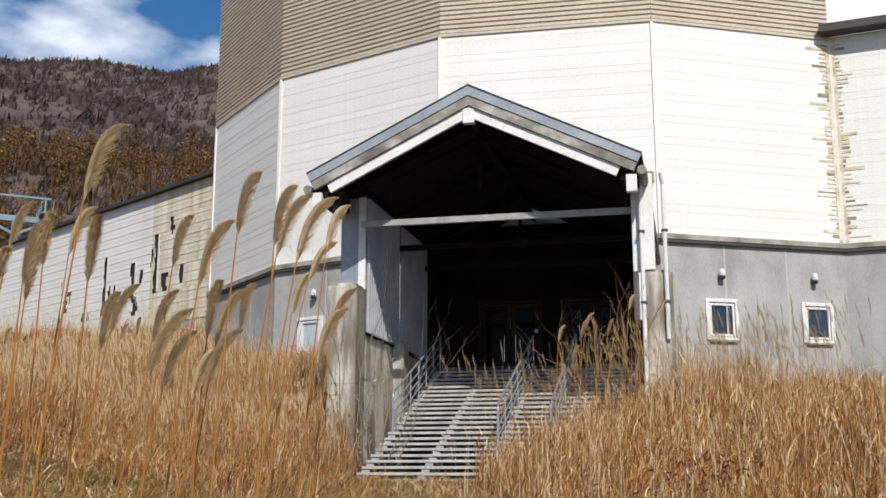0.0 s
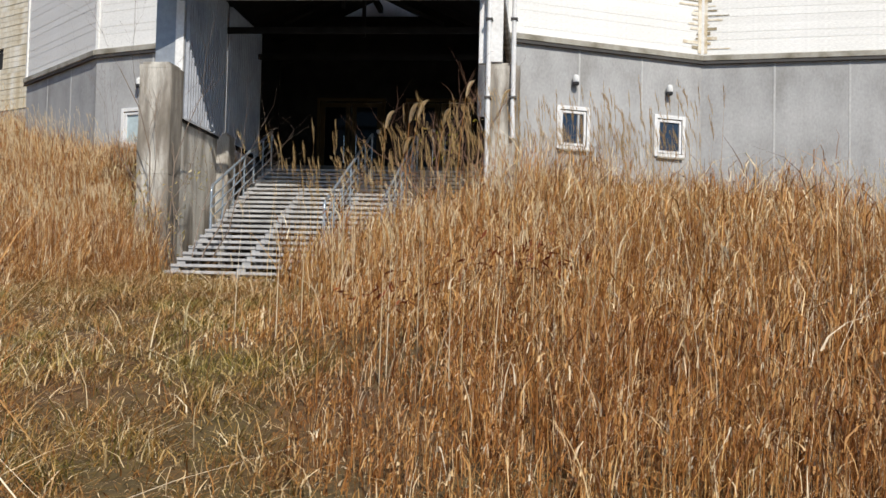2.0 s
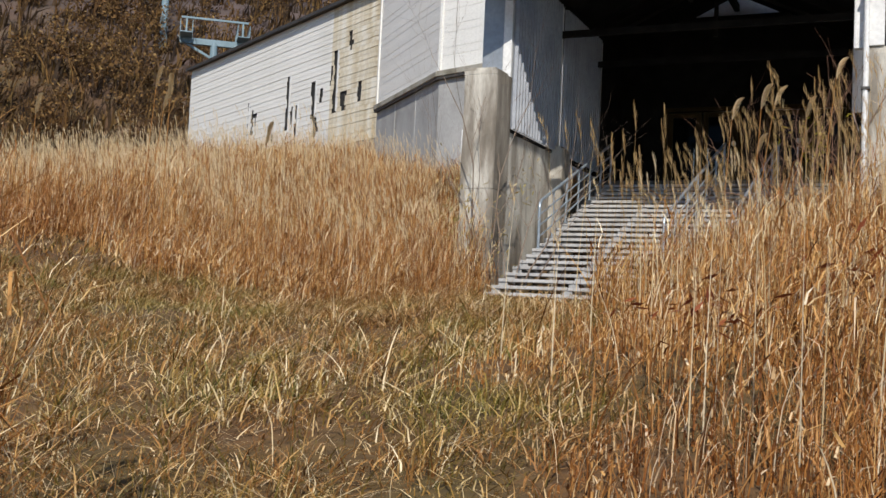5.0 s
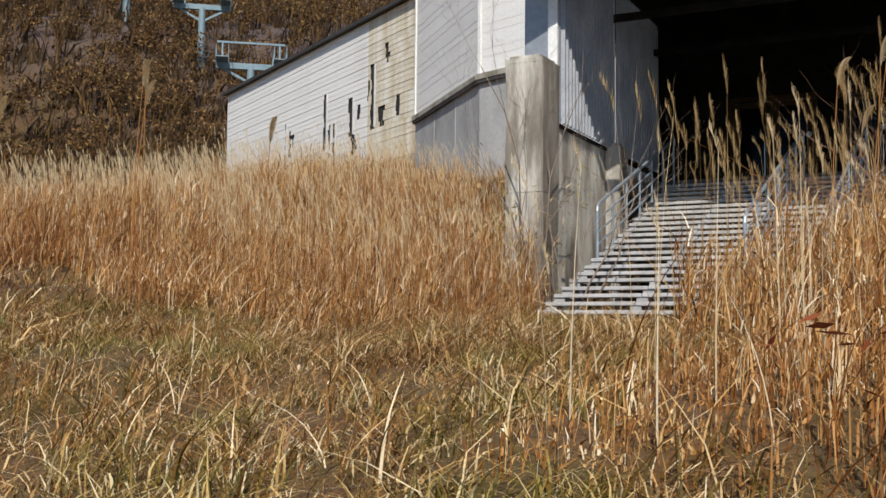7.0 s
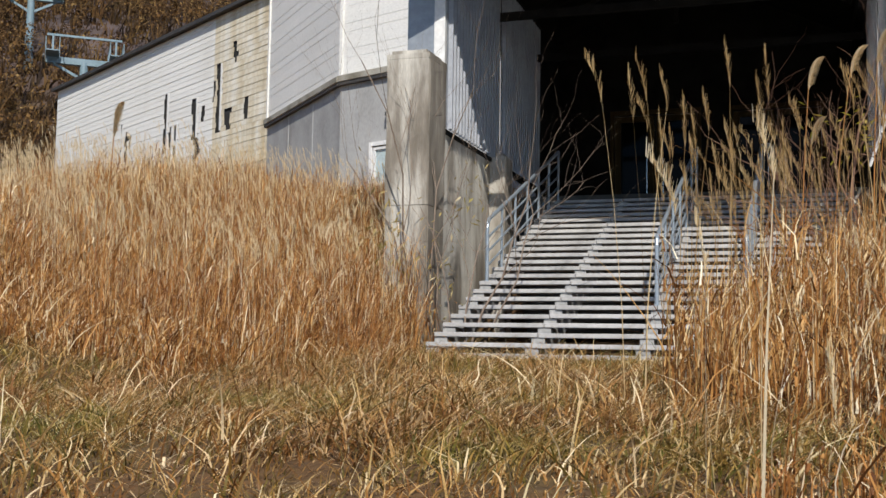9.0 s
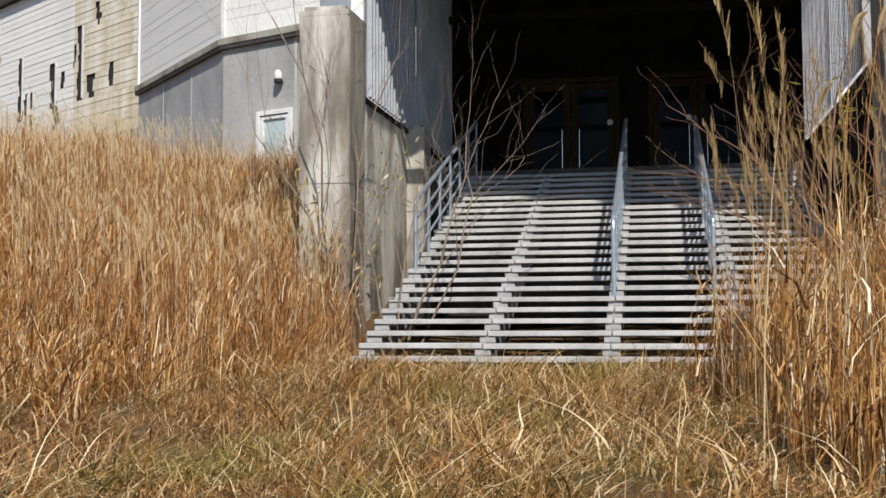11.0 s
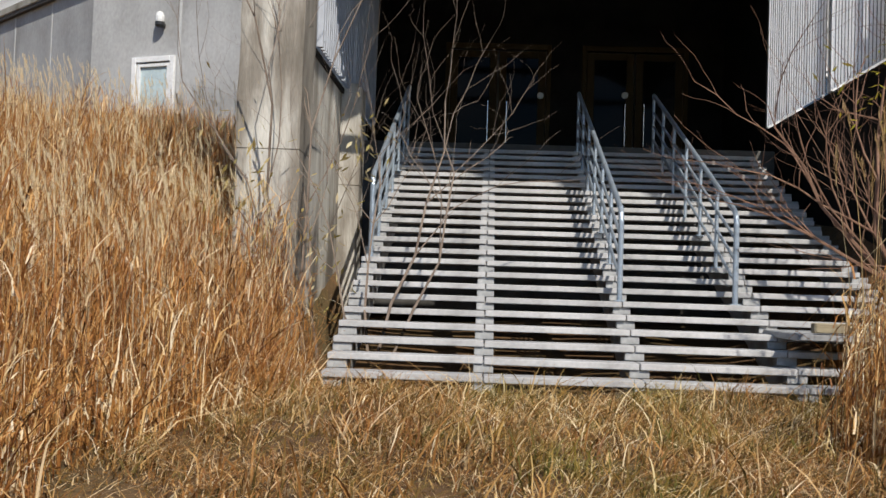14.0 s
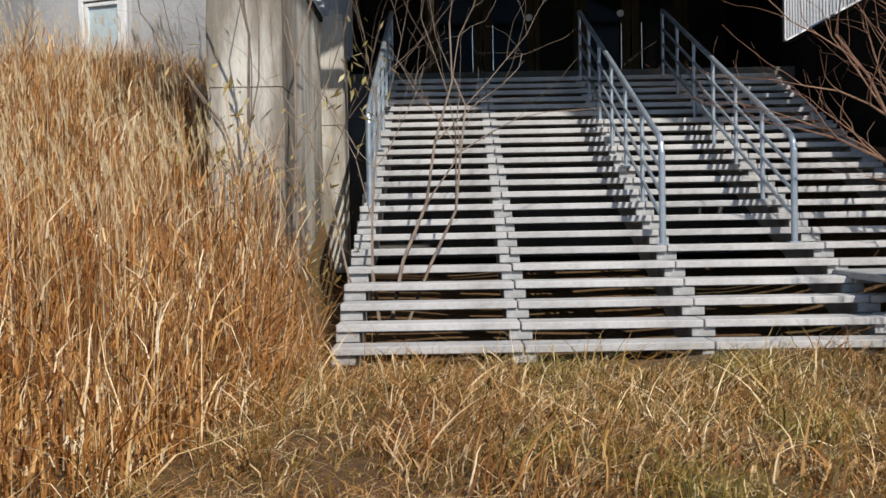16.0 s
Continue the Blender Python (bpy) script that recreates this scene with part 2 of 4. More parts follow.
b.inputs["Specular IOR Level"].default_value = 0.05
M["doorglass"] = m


# ---------------------------------------------------------------- mesh tools
def mesh_of(name, bm, mat):
    me = bpy.data.meshes.new(name)
    bmesh.ops.recalc_face_normals(bm, faces=bm.faces)
    bm.to_mesh(me)
    bm.free()
    me.materials.append(M[mat])
    return me


def part(name, bm, mat, parent=None, label=""):
    ob = new(name, mesh_of(name, bm, mat))
    if parent is not None:
        ob.parent = parent
    return tagged(ob, label)


def thing(name, label, category, at=(0, 0, 0), turn=0, group="", kind=""):
    ob = new(name)
    ob.matrix_world = pose(*at, 0, 0, turn)
    return tagged(ob, label, category, group, kind)


def box(bm, x0, x1, y0, y1, z0, z1, bevel=0.0):
    vs = [bm.verts.new((x, y, z)) for x in (x0, x1) for y in (y0, y1) for z in (z0, z1)]
    fs = [bm.faces.new([vs[i] for i in f]) for f in ((0, 1, 3, 2), (4, 6, 7, 5), (0, 4, 5, 1), (2, 3, 7, 6), (0, 2, 6, 4), (1, 5, 7, 3))]
    if bevel:
        es = list({e for f in fs for e in f.edges})
        bmesh.ops.bevel(bm, geom=es, offset=bevel, segments=1, affect="EDGES")
    return bm


def boxed(*a, **k):
    return box(bmesh.new(), *a, **k)


def beam(bm, p, q, w, h):
    """A square timber from p to q."""
    p, q = Vector(p), Vector(q)
    d = (q - p).normalized()
    side = d.cross(Vector((0, 0, 1)))
    side = side.normalized() if side.length > 0.01 else Vector((1, 0, 0))
    up = side.cross(d)
    ring = [[bm.verts.new(c + side * (sx * w / 2) + up * (sy * h / 2)) for sx, sy in ((-1, -1), (1, -1), (1, 1), (-1, 1))] for c in (p, q)]
    for i in range(4):
        bm.faces.new((ring[0][i], ring[0][(i + 1) % 4], ring[1][(i + 1) % 4], ring[1][i]))
    bm.faces.new(ring[0]), bm.faces.new(ring[1][::-1])
    return bm


def tube(bm, pts, radii, sides=6):
    pts = [Vector(p) for p in pts]
    rings = []
    for i, p in enumerate(pts):
        d = (pts[min(i + 1, len(pts) - 1)] - pts[max(i - 1, 0)]).normalized()
        a = d.cross(Vector((0.31, 0.87, 0.38))).normalized()
        b_ = d.cross(a)
        r = radii[i] if isinstance(radii, (list, tuple)) else radii
        rings.append([bm.verts.new(p + (a * math.cos(t) + b_ * math.sin(t)) * r) for t in (2 * math.pi * k / sides for k in range(sides))])
    for s, t in zip(rings, rings[1:]):
        for k in range(sides):
            bm.faces.new((s[k], s[(k + 1) % sides], t[(k + 1) % sides], t[k]))
    bm.faces.new(rings[0][::-1]), bm.faces.new(rings[-1])
    return bm


def raw_mesh(name, co, quads, mat):
    me = bpy.data.meshes.new(name)
    n = len(quads)
    me.vertices.add(len(co))
    me.vertices.foreach_set("co", np.asarray(co, dtype=np.float32).ravel())
    me.loops.add(n * 4)
    me.loops.foreach_set("vertex_index", np.asarray(quads, dtype=np.int32).ravel())
    me.polygons.add(n)
    me.polygons.foreach_set("loop_start", np.arange(0, n * 4, 4, dtype=np.int32))
    me.update(calc_edges=True)
    me.validate()
    me.materials.append(M[mat])
    return me


# ---------------------------------------------------------------- ground
ROUTE_Y = [-60, -25, -20, -16, -13.4, -11.7, -9, -4, 0]
ROUTE_Z = [-1.3, -1.3, -1.62, -1.5, -0.98, -0.62, -0.30, -0.08, 0.0]


def smooth(a, b_, v):
    t = np.clip((v - a) / (b_ - a), 0, 1)
    return t * t * (3 - 2 * t)


def wave(x, y):
    return (np.sin(x * 0.9 + 1.3 * np.sin(y * 0.37)) * np.sin(y * 0.8 + 0.7 + np.sin(x * 0.31)) * 0.09
            + np.sin(x * 2.3 + y * 1.1) * np.sin(y * 2.9 - x * 0.6) * 0.03)


def height(x, y):
    x, y = np.asarray(x, float), np.asarray(y, float)
    z = np.interp(np.minimum(y, 0), ROUTE_Y, ROUTE_Z)
    rise = np.where(x < 1.5, 0.29, 0.29 - 0.10 * smooth(4, 9, x))
    z = z + np.where(y > 0, np.minimum(y, 24) * rise + np.clip(y - 24, 0, 30) * 0.01, 0)
    z = z + 0.20 * np.clip(-2.6 - x, 0, 7) * smooth(-16, -4, y) * (1 - smooth(2, 14, y))
    z = z + 0.75 * smooth(3.1, 5.5, x) * smooth(-15, -3, y) * (1 - smooth(4, 11, y))
    s = -0.55 * x + 0.83 * y
    hill = np.where(s > 60, (s - 60) * 0.62, 0)
    hill = np.where(s > 100, 24.8 + (s - 100) * 0.425, hill)
    hill = np.where(s > 430, 24.8 + 140 - (s - 430) * 0.3, hill)
    rough_ = np.sin(x * 0.021 + 0.5) * np.sin(y * 0.017 + x * 0.006) * 9 + np.sin(x * 0.055 + y * 0.03) * np.sin(y * 0.061) * 4
    z = z + np.maximum(hill, -10) + rough_ * smooth(90, 260, s)
    pit = smooth(-2.4, -2.15, x) * (1 - smooth(4.6, 4.75, x)) * smooth(0.0, 0.35, y) * (1 - smooth(12, 13, y))
    z = z - pit * (0.35 + 0.2 * np.clip(y, 0, 12))
    return z + wave(x, y) * (1 - smooth(60, 90, np.hypot(x, y)))


def ground_sheet():
    u = np.linspace(-1, 1, 331)
    ax = 12 * np.sinh(u * 4.85)
    X, Y = np.meshgrid(ax + 0.0, ax - 6.0, indexing="ij")
    n = len(u)
    co = np.stack([X, Y, height(X, Y)], -1).reshape(-1, 3)
    i = (np.arange(n - 1)[:, None] * n + np.arange(n - 1)[None, :]).ravel()
    ob = new("ground", raw_mesh("ground", co, np.stack([i, i + n, i + n + 1, i + 1], 1), "ground"))
    ob.data.polygons.foreach_set("use_smooth", [True] * len(ob.data.polygons))
    tagged(ob, "sloping meadow ground rising to a dark wooded mountainside", "ground", kind="structure")


ground_sheet()

# ---------------------------------------------------------------- tower
LEDGE, BAND, TOP = 8.5, 16.64, 27.0
CORNERS = [(-22.0, 31.0), (-15.3, 21.59), (-9.99, 16.23), (-2.5, 13.3), (5.38, 13.55), (11.95, 16.9), (34.0, 13.2)]


def facet_frame(p, q):
    """Length and pose of a wall face; local x runs along it, local -y points out."""
    d = Vector((q[0] - p[0], q[1] - p[1], 0))
    return d.length, pose(p[0], p[1], 0, 0, 0, math.degrees(math.atan2(d.y, d.x)))


def clapboard(length, h, proud=0.009, sag=0.0):
    """One lapping board, its lower edge proud."""
    bm = bmesh.new()
    prof = [(0, 0), (-proud, 0), (-proud, 0.02), (-0.006, h), (0, h)]
    a = [bm.verts.new((0, y, z)) for y, z in prof]
    c = [bm.verts.new((length, y, z)) for y, z in prof]
    for i in range(5):
        bm.faces.new((a[i], a[(i + 1) % 5], c[(i + 1) % 5], c[i]))
    bm.faces.new(a), bm.faces.new(c[::-1])
    return bm


def wall_cells(length, z0, z1, thick, holes):
    """A wall with real openings (x0, x1, z0, z1)."""
    xs = sorted({0, length, *[h[0] for h in holes], *[h[1] for h in holes]})
    zs = sorted({z0, z1, *[h[2] for h in holes], *[h[3] for h in holes]})
    bm = bmesh.new()
    for x0, x1 in zip(xs, xs[1:]):
        for c0, c1 in zip(zs, zs[1:]):
            if not any(h[0] <= x0 and x1 <= h[1] and h[2] <= c0 and c1 <= h[3] for h in holes):
                box(bm, x0, x1, 0, thick, c0, c1)
    bmesh.ops.remove_doubles(bm, verts=bm.verts, dist=0.001)
    return bm


def window_unit(w, h, mat, label, m):
    win = thing("window", label, "window", group="small windows of the tower")
    win.matrix_world = m
    bm = bmesh.new()
    t = 0.13
    for a in ((-w / 2, -w / 2 + t, 0, h), (w / 2 - t, w / 2, 0, h), (-w / 2 + t, w / 2 - t, h - t, h), (-w / 2 + t, w / 2 - t, 0, t * 0.8)):
        box(bm, a[0], a[1], -0.07, 0.06, a[2], a[3], 0.008)
    part("surround", bm, "white", win, "broad white surround")
    bm = bmesh.new()
    a, t2 = w / 2 - t - 0.02, 0.085
    for c in ((-a, -a + t2, t, h - t - 0.03), (a - t2, a, t, h - t - 0.03), (-a + t2, a - t2, h - t - 0.03 - t2, h - t - 0.03), (-a + t2, a - t2, t, t + t2)):
        box(bm, c[0], c[1], -0.035, 0.05, c[2], c[3], 0.006)
    part("frame", bm, "white", win, "white window frame")
    part("pane", boxed(-a + t2, a - t2, 0.02, 0.035, t + t2, h - t - t2 - 0.03), mat, win)
    part("sill", boxed(-w / 2 + 0.1, w / 2 - 0.1, -0.12, 0.0, -0.07, -0.004, bevel=0.01), "ledge", win)
    return win


def wall_lamp(m):
    lamp = thing("wall_lamp", "small black outdoor wall lamp with white glass", "lamp", group="wall lamps of the tower")
    lamp.matrix_world = m
    bm = bmesh.new()
    tube(bm, [(0, -0.17, -0.02), (0, -0.17, 0.02), (0, -0.17, 0.12), (0, -0.17, 0.2), (0, -0.17, 0.235)], [0.10, 0.11, 0.11, 0.085, 0.03], 12)
    part("shade", bm, "lampglass", lamp, "domed white glass")
    bm = tube(bmesh.new(), [(0, -0.17, -0.14), (0, -0.17, -0.10), (0, -0.17, -0.022)], [0.08, 0.115, 0.115], 12)
    part("base", bm, "lampmetal", lamp)
    part("bracket", boxed(-0.05, 0.05, -0.16, 0.0, -0.12, -0.03, bevel=0.01), "lampmetal", lamp)


def tower_wall(i, windows, lamps):
    p, q = CORNERS[i], CORNERS[i + 1]
    L, fm = facet_frame(p, q)
    names = ["wall_far_side", "wall_west", "wall_southwest", "wall_south", "wall_southeast", "wall_wing"]
    w = thing(names[i], "grey concrete base below white lapped siding, stained and weathered", "wall", kind="structure")
    w.matrix_world = fm
    holes = [(c - 0.52, c + 0.52, z0 + 0.1, z0 + 1.36) for c, z0 in windows]
    part("base", wall_cells(L, -1.5, LEDGE - 0.12, 0.3, holes), "concrete", w, "stained grey concrete base")
    part("core", boxed(0, L, 0.02, 0.3, LEDGE - 0.12, TOP if i < 5 else BAND + 0.1), "siding", w)
    bm = boxed(-0.02, L + 0.02, -0.16, 0.0, LEDGE - 0.09, LEDGE + 0.12, bevel=0.02)
    part("ledge", bm, "ledge", w, "mossy projecting drip ledge")
    part("drip", boxed(-0.01, L + 0.01, -0.13, -0.004, LEDGE - 0.19, LEDGE - 0.095), "dark", w)
    # vertical joints of the base
    k = max(2, round(L / 2.4))
    for j in range(1, k):
        part("joint", boxed(j * L / k - 0.035, j * L / k + 0.035, -0.012, 0, -1.4, LEDGE - 0.2), "strip", w)
    pitch = 0.272
    n = int((BAND - LEDGE - 0.12) / pitch)
    pitch = (BAND - LEDGE - 0.12) / n
    me = mesh_of("board", clapboard(L, pitch), "siding")
    for j in range(n):
        ob = new("board", me)
        ob.parent = w
        ob.location = (0, 0.010 - 0.003 * ((j * 7 + i) % 3), LEDGE + 0.12 + j * pitch)
    if i < 5:
        n2 = int((TOP - BAND) / 0.19)
        bm = bmesh.new()
        for j in range(n2):
            z = BAND + 0.06 + j * 0.19
            vs = [bm.verts.new((x, y, zz)) for x in (0, L) for y, zz in ((0.02, z), (-0.05, z + 0.02), (-0.05, z + 0.10), (0.02, z + 0.12))]
            for a in range(3):
                bm.faces.new((vs[a], vs[a + 1], vs[a + 5], vs[a + 4]))
        band = part("upper_cladding", bm, "beige", w, "beige ribbed metal cladding")
        tagged(band, kind="stuff")
        part("upper_backing", boxed(0, L, 0.0, 0.02, BAND + 0.05, TOP), "beige", w)
        part("band_trim", boxed(0, L, -0.06, 0.0, BAND - 0.05, BAND + 0.05), "beige", w)
    # corner strip
    part("corner_trim", boxed(-0.05, 0.07, -0.055, 0.0, LEDGE + 0.12, BAND - 0.06), "siding", w)
    for c, z0 in windows:
        mat = "blind" if i == 2 else "glass"
        lab = "small window with a pale board behind the glass" if i == 2 else "small white-framed window with dark blue glass"
        window_unit(1.27, 1.46, mat, lab, fm @ pose(c, 0, z0))
    for c, z in lamps:
        wall_lamp(fm @ pose(c, 0, z))


tower_wall(1, [], [])
tower_wall(2, [(1.95, 4.92)], [(2.2, 7.2)])
tower_wall(3, [], [])
tower_wall(4, [(2.25, 4.92), (6.05, 4.92)], [(2.25, 7.2), (5.95, 7.2)])
tower_wall(5, [], [])
roof = thing("roof", "flat tower roof", "roof", kind="structure")
bm = bmesh.new()
ring = [(-15.3, 21.59), (-9.99, 16.23), (-2.5, 13.3), (5.38, 13.55), (11.95, 16.9), (14, 36), (-12, 36)]
bm.faces.new([bm.verts.new((x, y, TOP)) for x, y in ring])
part("deck", bm, "dark", roof)
bm = bmesh.new()
back = [(-15.3, 21.59), (-12, 36), (14, 36), (11.95, 16.9)]
for a, c in zip(back, back[1:]):
    bm.faces.new([bm.verts.new((a[0], a[1], 0)), bm.verts.new((c[0], c[1], 0)), bm.verts.new((c[0], c[1], TOP)), bm.verts.new((a[0], a[1], TOP))])
tagged(part("wall_back", bm, "beige"), "beige back walls of the tower", "wall", kind="structure")

# wing roof beside the tower
wing = thing("wing_roof", "white sheet-metal wing roof with a dark upturned edge", "roof", kind="structure")
bm = bmesh.new()
beam(bm, (11.6, 16.6, BAND + 0.25), (34.2, 12.8, BAND + 0.25), 0.7, 0.3)
part("edge", bm, "dark", wing, "dark roof edge")
bm = bmesh.new()
a = [bm.verts.new(v) for v in ((11.6, 17.0, BAND + 0.45), (34, 13.2, BAND + 0.45), (36, 24, BAND + 8), (12.2, 26, BAND + 8))]
bm.faces.new(a)
part("sheet", bm, "roofwhite", wing)

# rust-brown drips down the inner corner
random.seed(5)
stains = thing("rust_stain", "brown water stains on the siding corner", "stain")
L5_, fm5 = facet_frame(CORNERS[4], CORNERS[5])
L6_, fm6 = facet_frame(CORNERS[5], CORNERS[6])
for k in range(46):
    z = LEDGE + 0.35 + k * 0.17
    for fm_, x_, sg in ((fm5, L5_, -1), (fm6, 0.0, 1)):
        w_ = random.uniform(0.2, 0.5) if random.random() < 0.7 else random.uniform(0.4, 1.0)
        bm = boxed(min(0, sg * w_), max(0, sg * w_), -0.022, -0.019, 0, random.uniform(0.03, 0.13))
        bm.transform(fm_ @ pose(x_ - sg * -0.02, 0, z))
        part("streak", bm, "rustwash" if random.random() < 0.75 else "board", stains)

for fm_, x_ in ((fm5, L5_ - 0.09), (fm6, 0.02)):
    bm = boxed(-0.1, 0.16, -0.03, -0.024, LEDGE + 0.2, BAND - 0.3)
    bm.transform(fm_ @ pose(x_, 0, 0))
    part("rust_run", bm, "rustwash", stains)
L4_, fm4 = facet_frame(CORNERS[3], CORNERS[4])
sw = thing("side_window", "narrow window with a stained ochre head beside the porch", "window")
sw.matrix_world = fm4 @ pose(L4_ - 0.62, 0, 8.75)
part("frame", boxed(-0.22, 0.42, -0.09, -0.01, 0, 1.75, bevel=0.01), "strip", sw)
part("pane", boxed(-0.14, 0.2, -0.11, -0.094, 0.1, 1.65), "glass", sw)
part("head", boxed(-0.3, 0.5, -0.13, -0.01, 1.76, 2.12, bevel=0.01), "board", sw, "stained ochre head board")

# ---------------------------------------------------------------- long wing behind, with broken siding
FA, FB = (-43.08, 45.12), (-12.5, 25.8)
FTOP, FBOT = 16.8, 8.9
Lf, fmf = facet_frame(FA, FB)
annex = thing("annex_building", "long white-sided annex with torn siding and a dark eave", "building")
annex.matrix_world = fmf
part("base", boxed(0, Lf, 0.02, 0.4, 2, FBOT), "concrete", annex)
part("backing", boxed(0, Lf, 0.06, 0.4, FBOT, FTOP), "void", annex, "near-black backing behind the siding")
part("end_wall", boxed(0, 0.3, 0.4, 14, 2, FTOP - 0.1), "siding", annex)
bm = bmesh.new()
vs = [bm.verts.new(v) for v in ((-0.4, -0.35, FTOP), (Lf, -0.35, FTOP), (Lf, 14, FTOP + 2.2), (-0.4, 14, FTOP + 2.2))]
f = bm.faces.new(vs)
ext = bmesh.ops.extrude_face_region(bm, geom=[f])
bmesh.ops.translate(bm, vec=(0, 0, 0.18), verts=[v for v in ext["geom"] if isinstance(v, bmesh.types.BMVert)])
part("roof", bm, "dark", annex, "dark roof edge")
# torn places: (start, end, bottom, top) along the wall
GAPS = [(4.2, 4.45, 9.4, 11.6), (10.6, 10.85, 9.7, 12.9), (11.2, 11.5, 10.9, 12.5), (11.75, 12.0, 11.3, 12.2), (13.6, 14.0, 9.9, 10.6), (14.3, 14.6, 10.0, 10.5), (16.3, 16.75, 10.4, 13.9),
        (17.0, 17.35, 9.9, 11.8), (17.6, 17.95, 8.95, 12.0), (19.6, 20.2, 10.9, 13.0), (19.9, 20.5, 9.6, 10.9), (20.55, 20.9, 11.7, 12.4), (21.8, 22.0, 12.4, 13.4), (22.25, 22.75, 10.9, 14.3),
        (23.2, 23.75, 10.8, 11.8), (23.9, 24.3, 14.0, 15.2), (23.2, 23.8, 15.1, 15.3), (25.0, 25.35, 11.0, 12.2)]
rows_ = 29
hp = (FTOP - FBOT) / rows_
random.seed(11)
for j in range(rows_):
    z = FBOT + j * hp
    cuts = sorted((a, c) for a, c, z0, z1 in GAPS if z0 < z + hp * 0.5 < z1)
    x = 0.0
    for a, c in cuts + [(Lf, Lf)]:
        a2, c2 = a + random.uniform(-0.12, 0.12), c + random.uniform(-0.12, 0.16)
        if a >= Lf:
            a2 = Lf
        if a2 - x > 0.1:
            for b0, b1, mat in ((x, min(a2, 21.9), "siding"), (max(x, 21.9), a2, "stained")):
                if b1 - b0 > 0.05:
                    ob = part("board", clapboard(b1 - b0, hp, 0.02), mat, annex)
                    ob.location = (b0, 0.006 * (j % 2), z)
        x = max(x, c2)
for a, c, z0, z1 in GAPS:
    if z1 - z0 > 1.8:
        part("batten", boxed(c - 0.12, c + 0.02, -0.03, 0.05, z0, z1), "white", annex)

# ---------------------------------------------------------------- entrance porch
XL, XR, YF, YB = -2.15, 4.72, 2.45, 13.2
YR = 1.25                                  # front edge of the porch roof
RX, RZ, EZ = 0.98, 10.05, 7.95
EL, ER = -3.32, 5.30


def pier(x0, x1, y0, y1, z0, z1, label):
    """A cast pier: two lifts with a thin joint and a chamfered cap."""
    ob = thing("concrete_pier", label, "pier", (x0, y0, z0), group="piers of the porch")
    off = Vector((x0, y0, z0))
    zj = z0 + (z1 - z0) * 0.56
    for name, a, c, bev in (("lower_shaft", z0, zj - 0.006, 0.025), ("upper_shaft", zj + 0.006, z1 - 0.16, 0.02), ("cap", z1 - 0.157, z1, 0.075)):
        bm = bmesh.new()
        box(bm, x0, x1, y0, y1, a, c)
        if name != "cap":
            bmesh.ops.subdivide_edges(bm, edges=[e for e in bm.edges if abs(e.verts[0].co.z - e.verts[1].co.z) > 0.5], cuts=7)
            sharp = [e for e in bm.edges if abs(e.verts[0].co.z - e.verts[1].co.z) > 0.05]
        else:
            sharp = [e for e in bm.edges if min(v.co.z for v in e.verts) > z1 - 0.01]
        bmesh.ops.bevel(bm, geom=sharp, offset=bev, segments=2, affect="EDGES")
        for v in bm.verts:
            shift = Vector((noise.noise(v.co * 1.7) * 0.03, noise.noise(v.co * 2.1 + Vector((4, 2, 1))) * 0.03, 0))
            v.co += shift - off
        part(name, bm, "pier", ob, "dark weathered cap" if name == "cap" else "")
    part("joint", boxed(0.02, x1 - x0 - 0.02, 0.02, y1 - y0 - 0.02, zj - z0 - 0.01, zj - z0 + 0.01), "pier", ob)


pier(-3.06, -2.28, YF, YF + 0.85, -0.8, 5.25, "tall weathered concrete pier with bare vines")
pier(5.12, 5.88, YF, YF + 0.85, -0.2, 5.25, "tall concrete pier in shade beside the grass")
pier(-2.62, -2.02, 6.35, 7.0, 0.5, 4.15, "short stained concrete pier at the end of a low wall")
tagged(part("low_wall_west", boxed(-2.6, -2.33, YF + 0.8, 6.4, 0, 4.05, bevel=0.015), "pier"), "stained concrete side wall below ribbed sheets", "wall", kind="structure")
# east wall is concrete; the near-black timber colour stands for its shade
tagged(part("low_wall_east", boxed(5.02, 5.28, YF + 0.88, 13.1, 0, 4.0, bevel=0.015), "timber"), "concrete side wall below ribbed sheets, coloured near black as shade", "wall", kind="structure")


def ribbed(y0, y1, z0, z1, x, rib=0.11, depth=0.035):
    """A folded sheet: flat valleys and raised ribs."""
    bm = bmesh.new()
    n_ = int((y1 - y0) / rib)
    cols = []
    for k in range(n_):
        y = y0 + k * rib
        for dy, dx in ((0, 0), (0.54 * rib, 0), (0.66 * rib, depth), (0.90 * rib, depth)):
            cols.append((y + dy, dx))
    prev = None
    for y, dx in cols:
        cur = (bm.verts.new((x + dx, y, z0)), bm.verts.new((x + dx, y, z1)))
        if prev:
            bm.faces.new((prev[0], cur[0], cur[1], prev[1]))
        prev = cur
    return bm


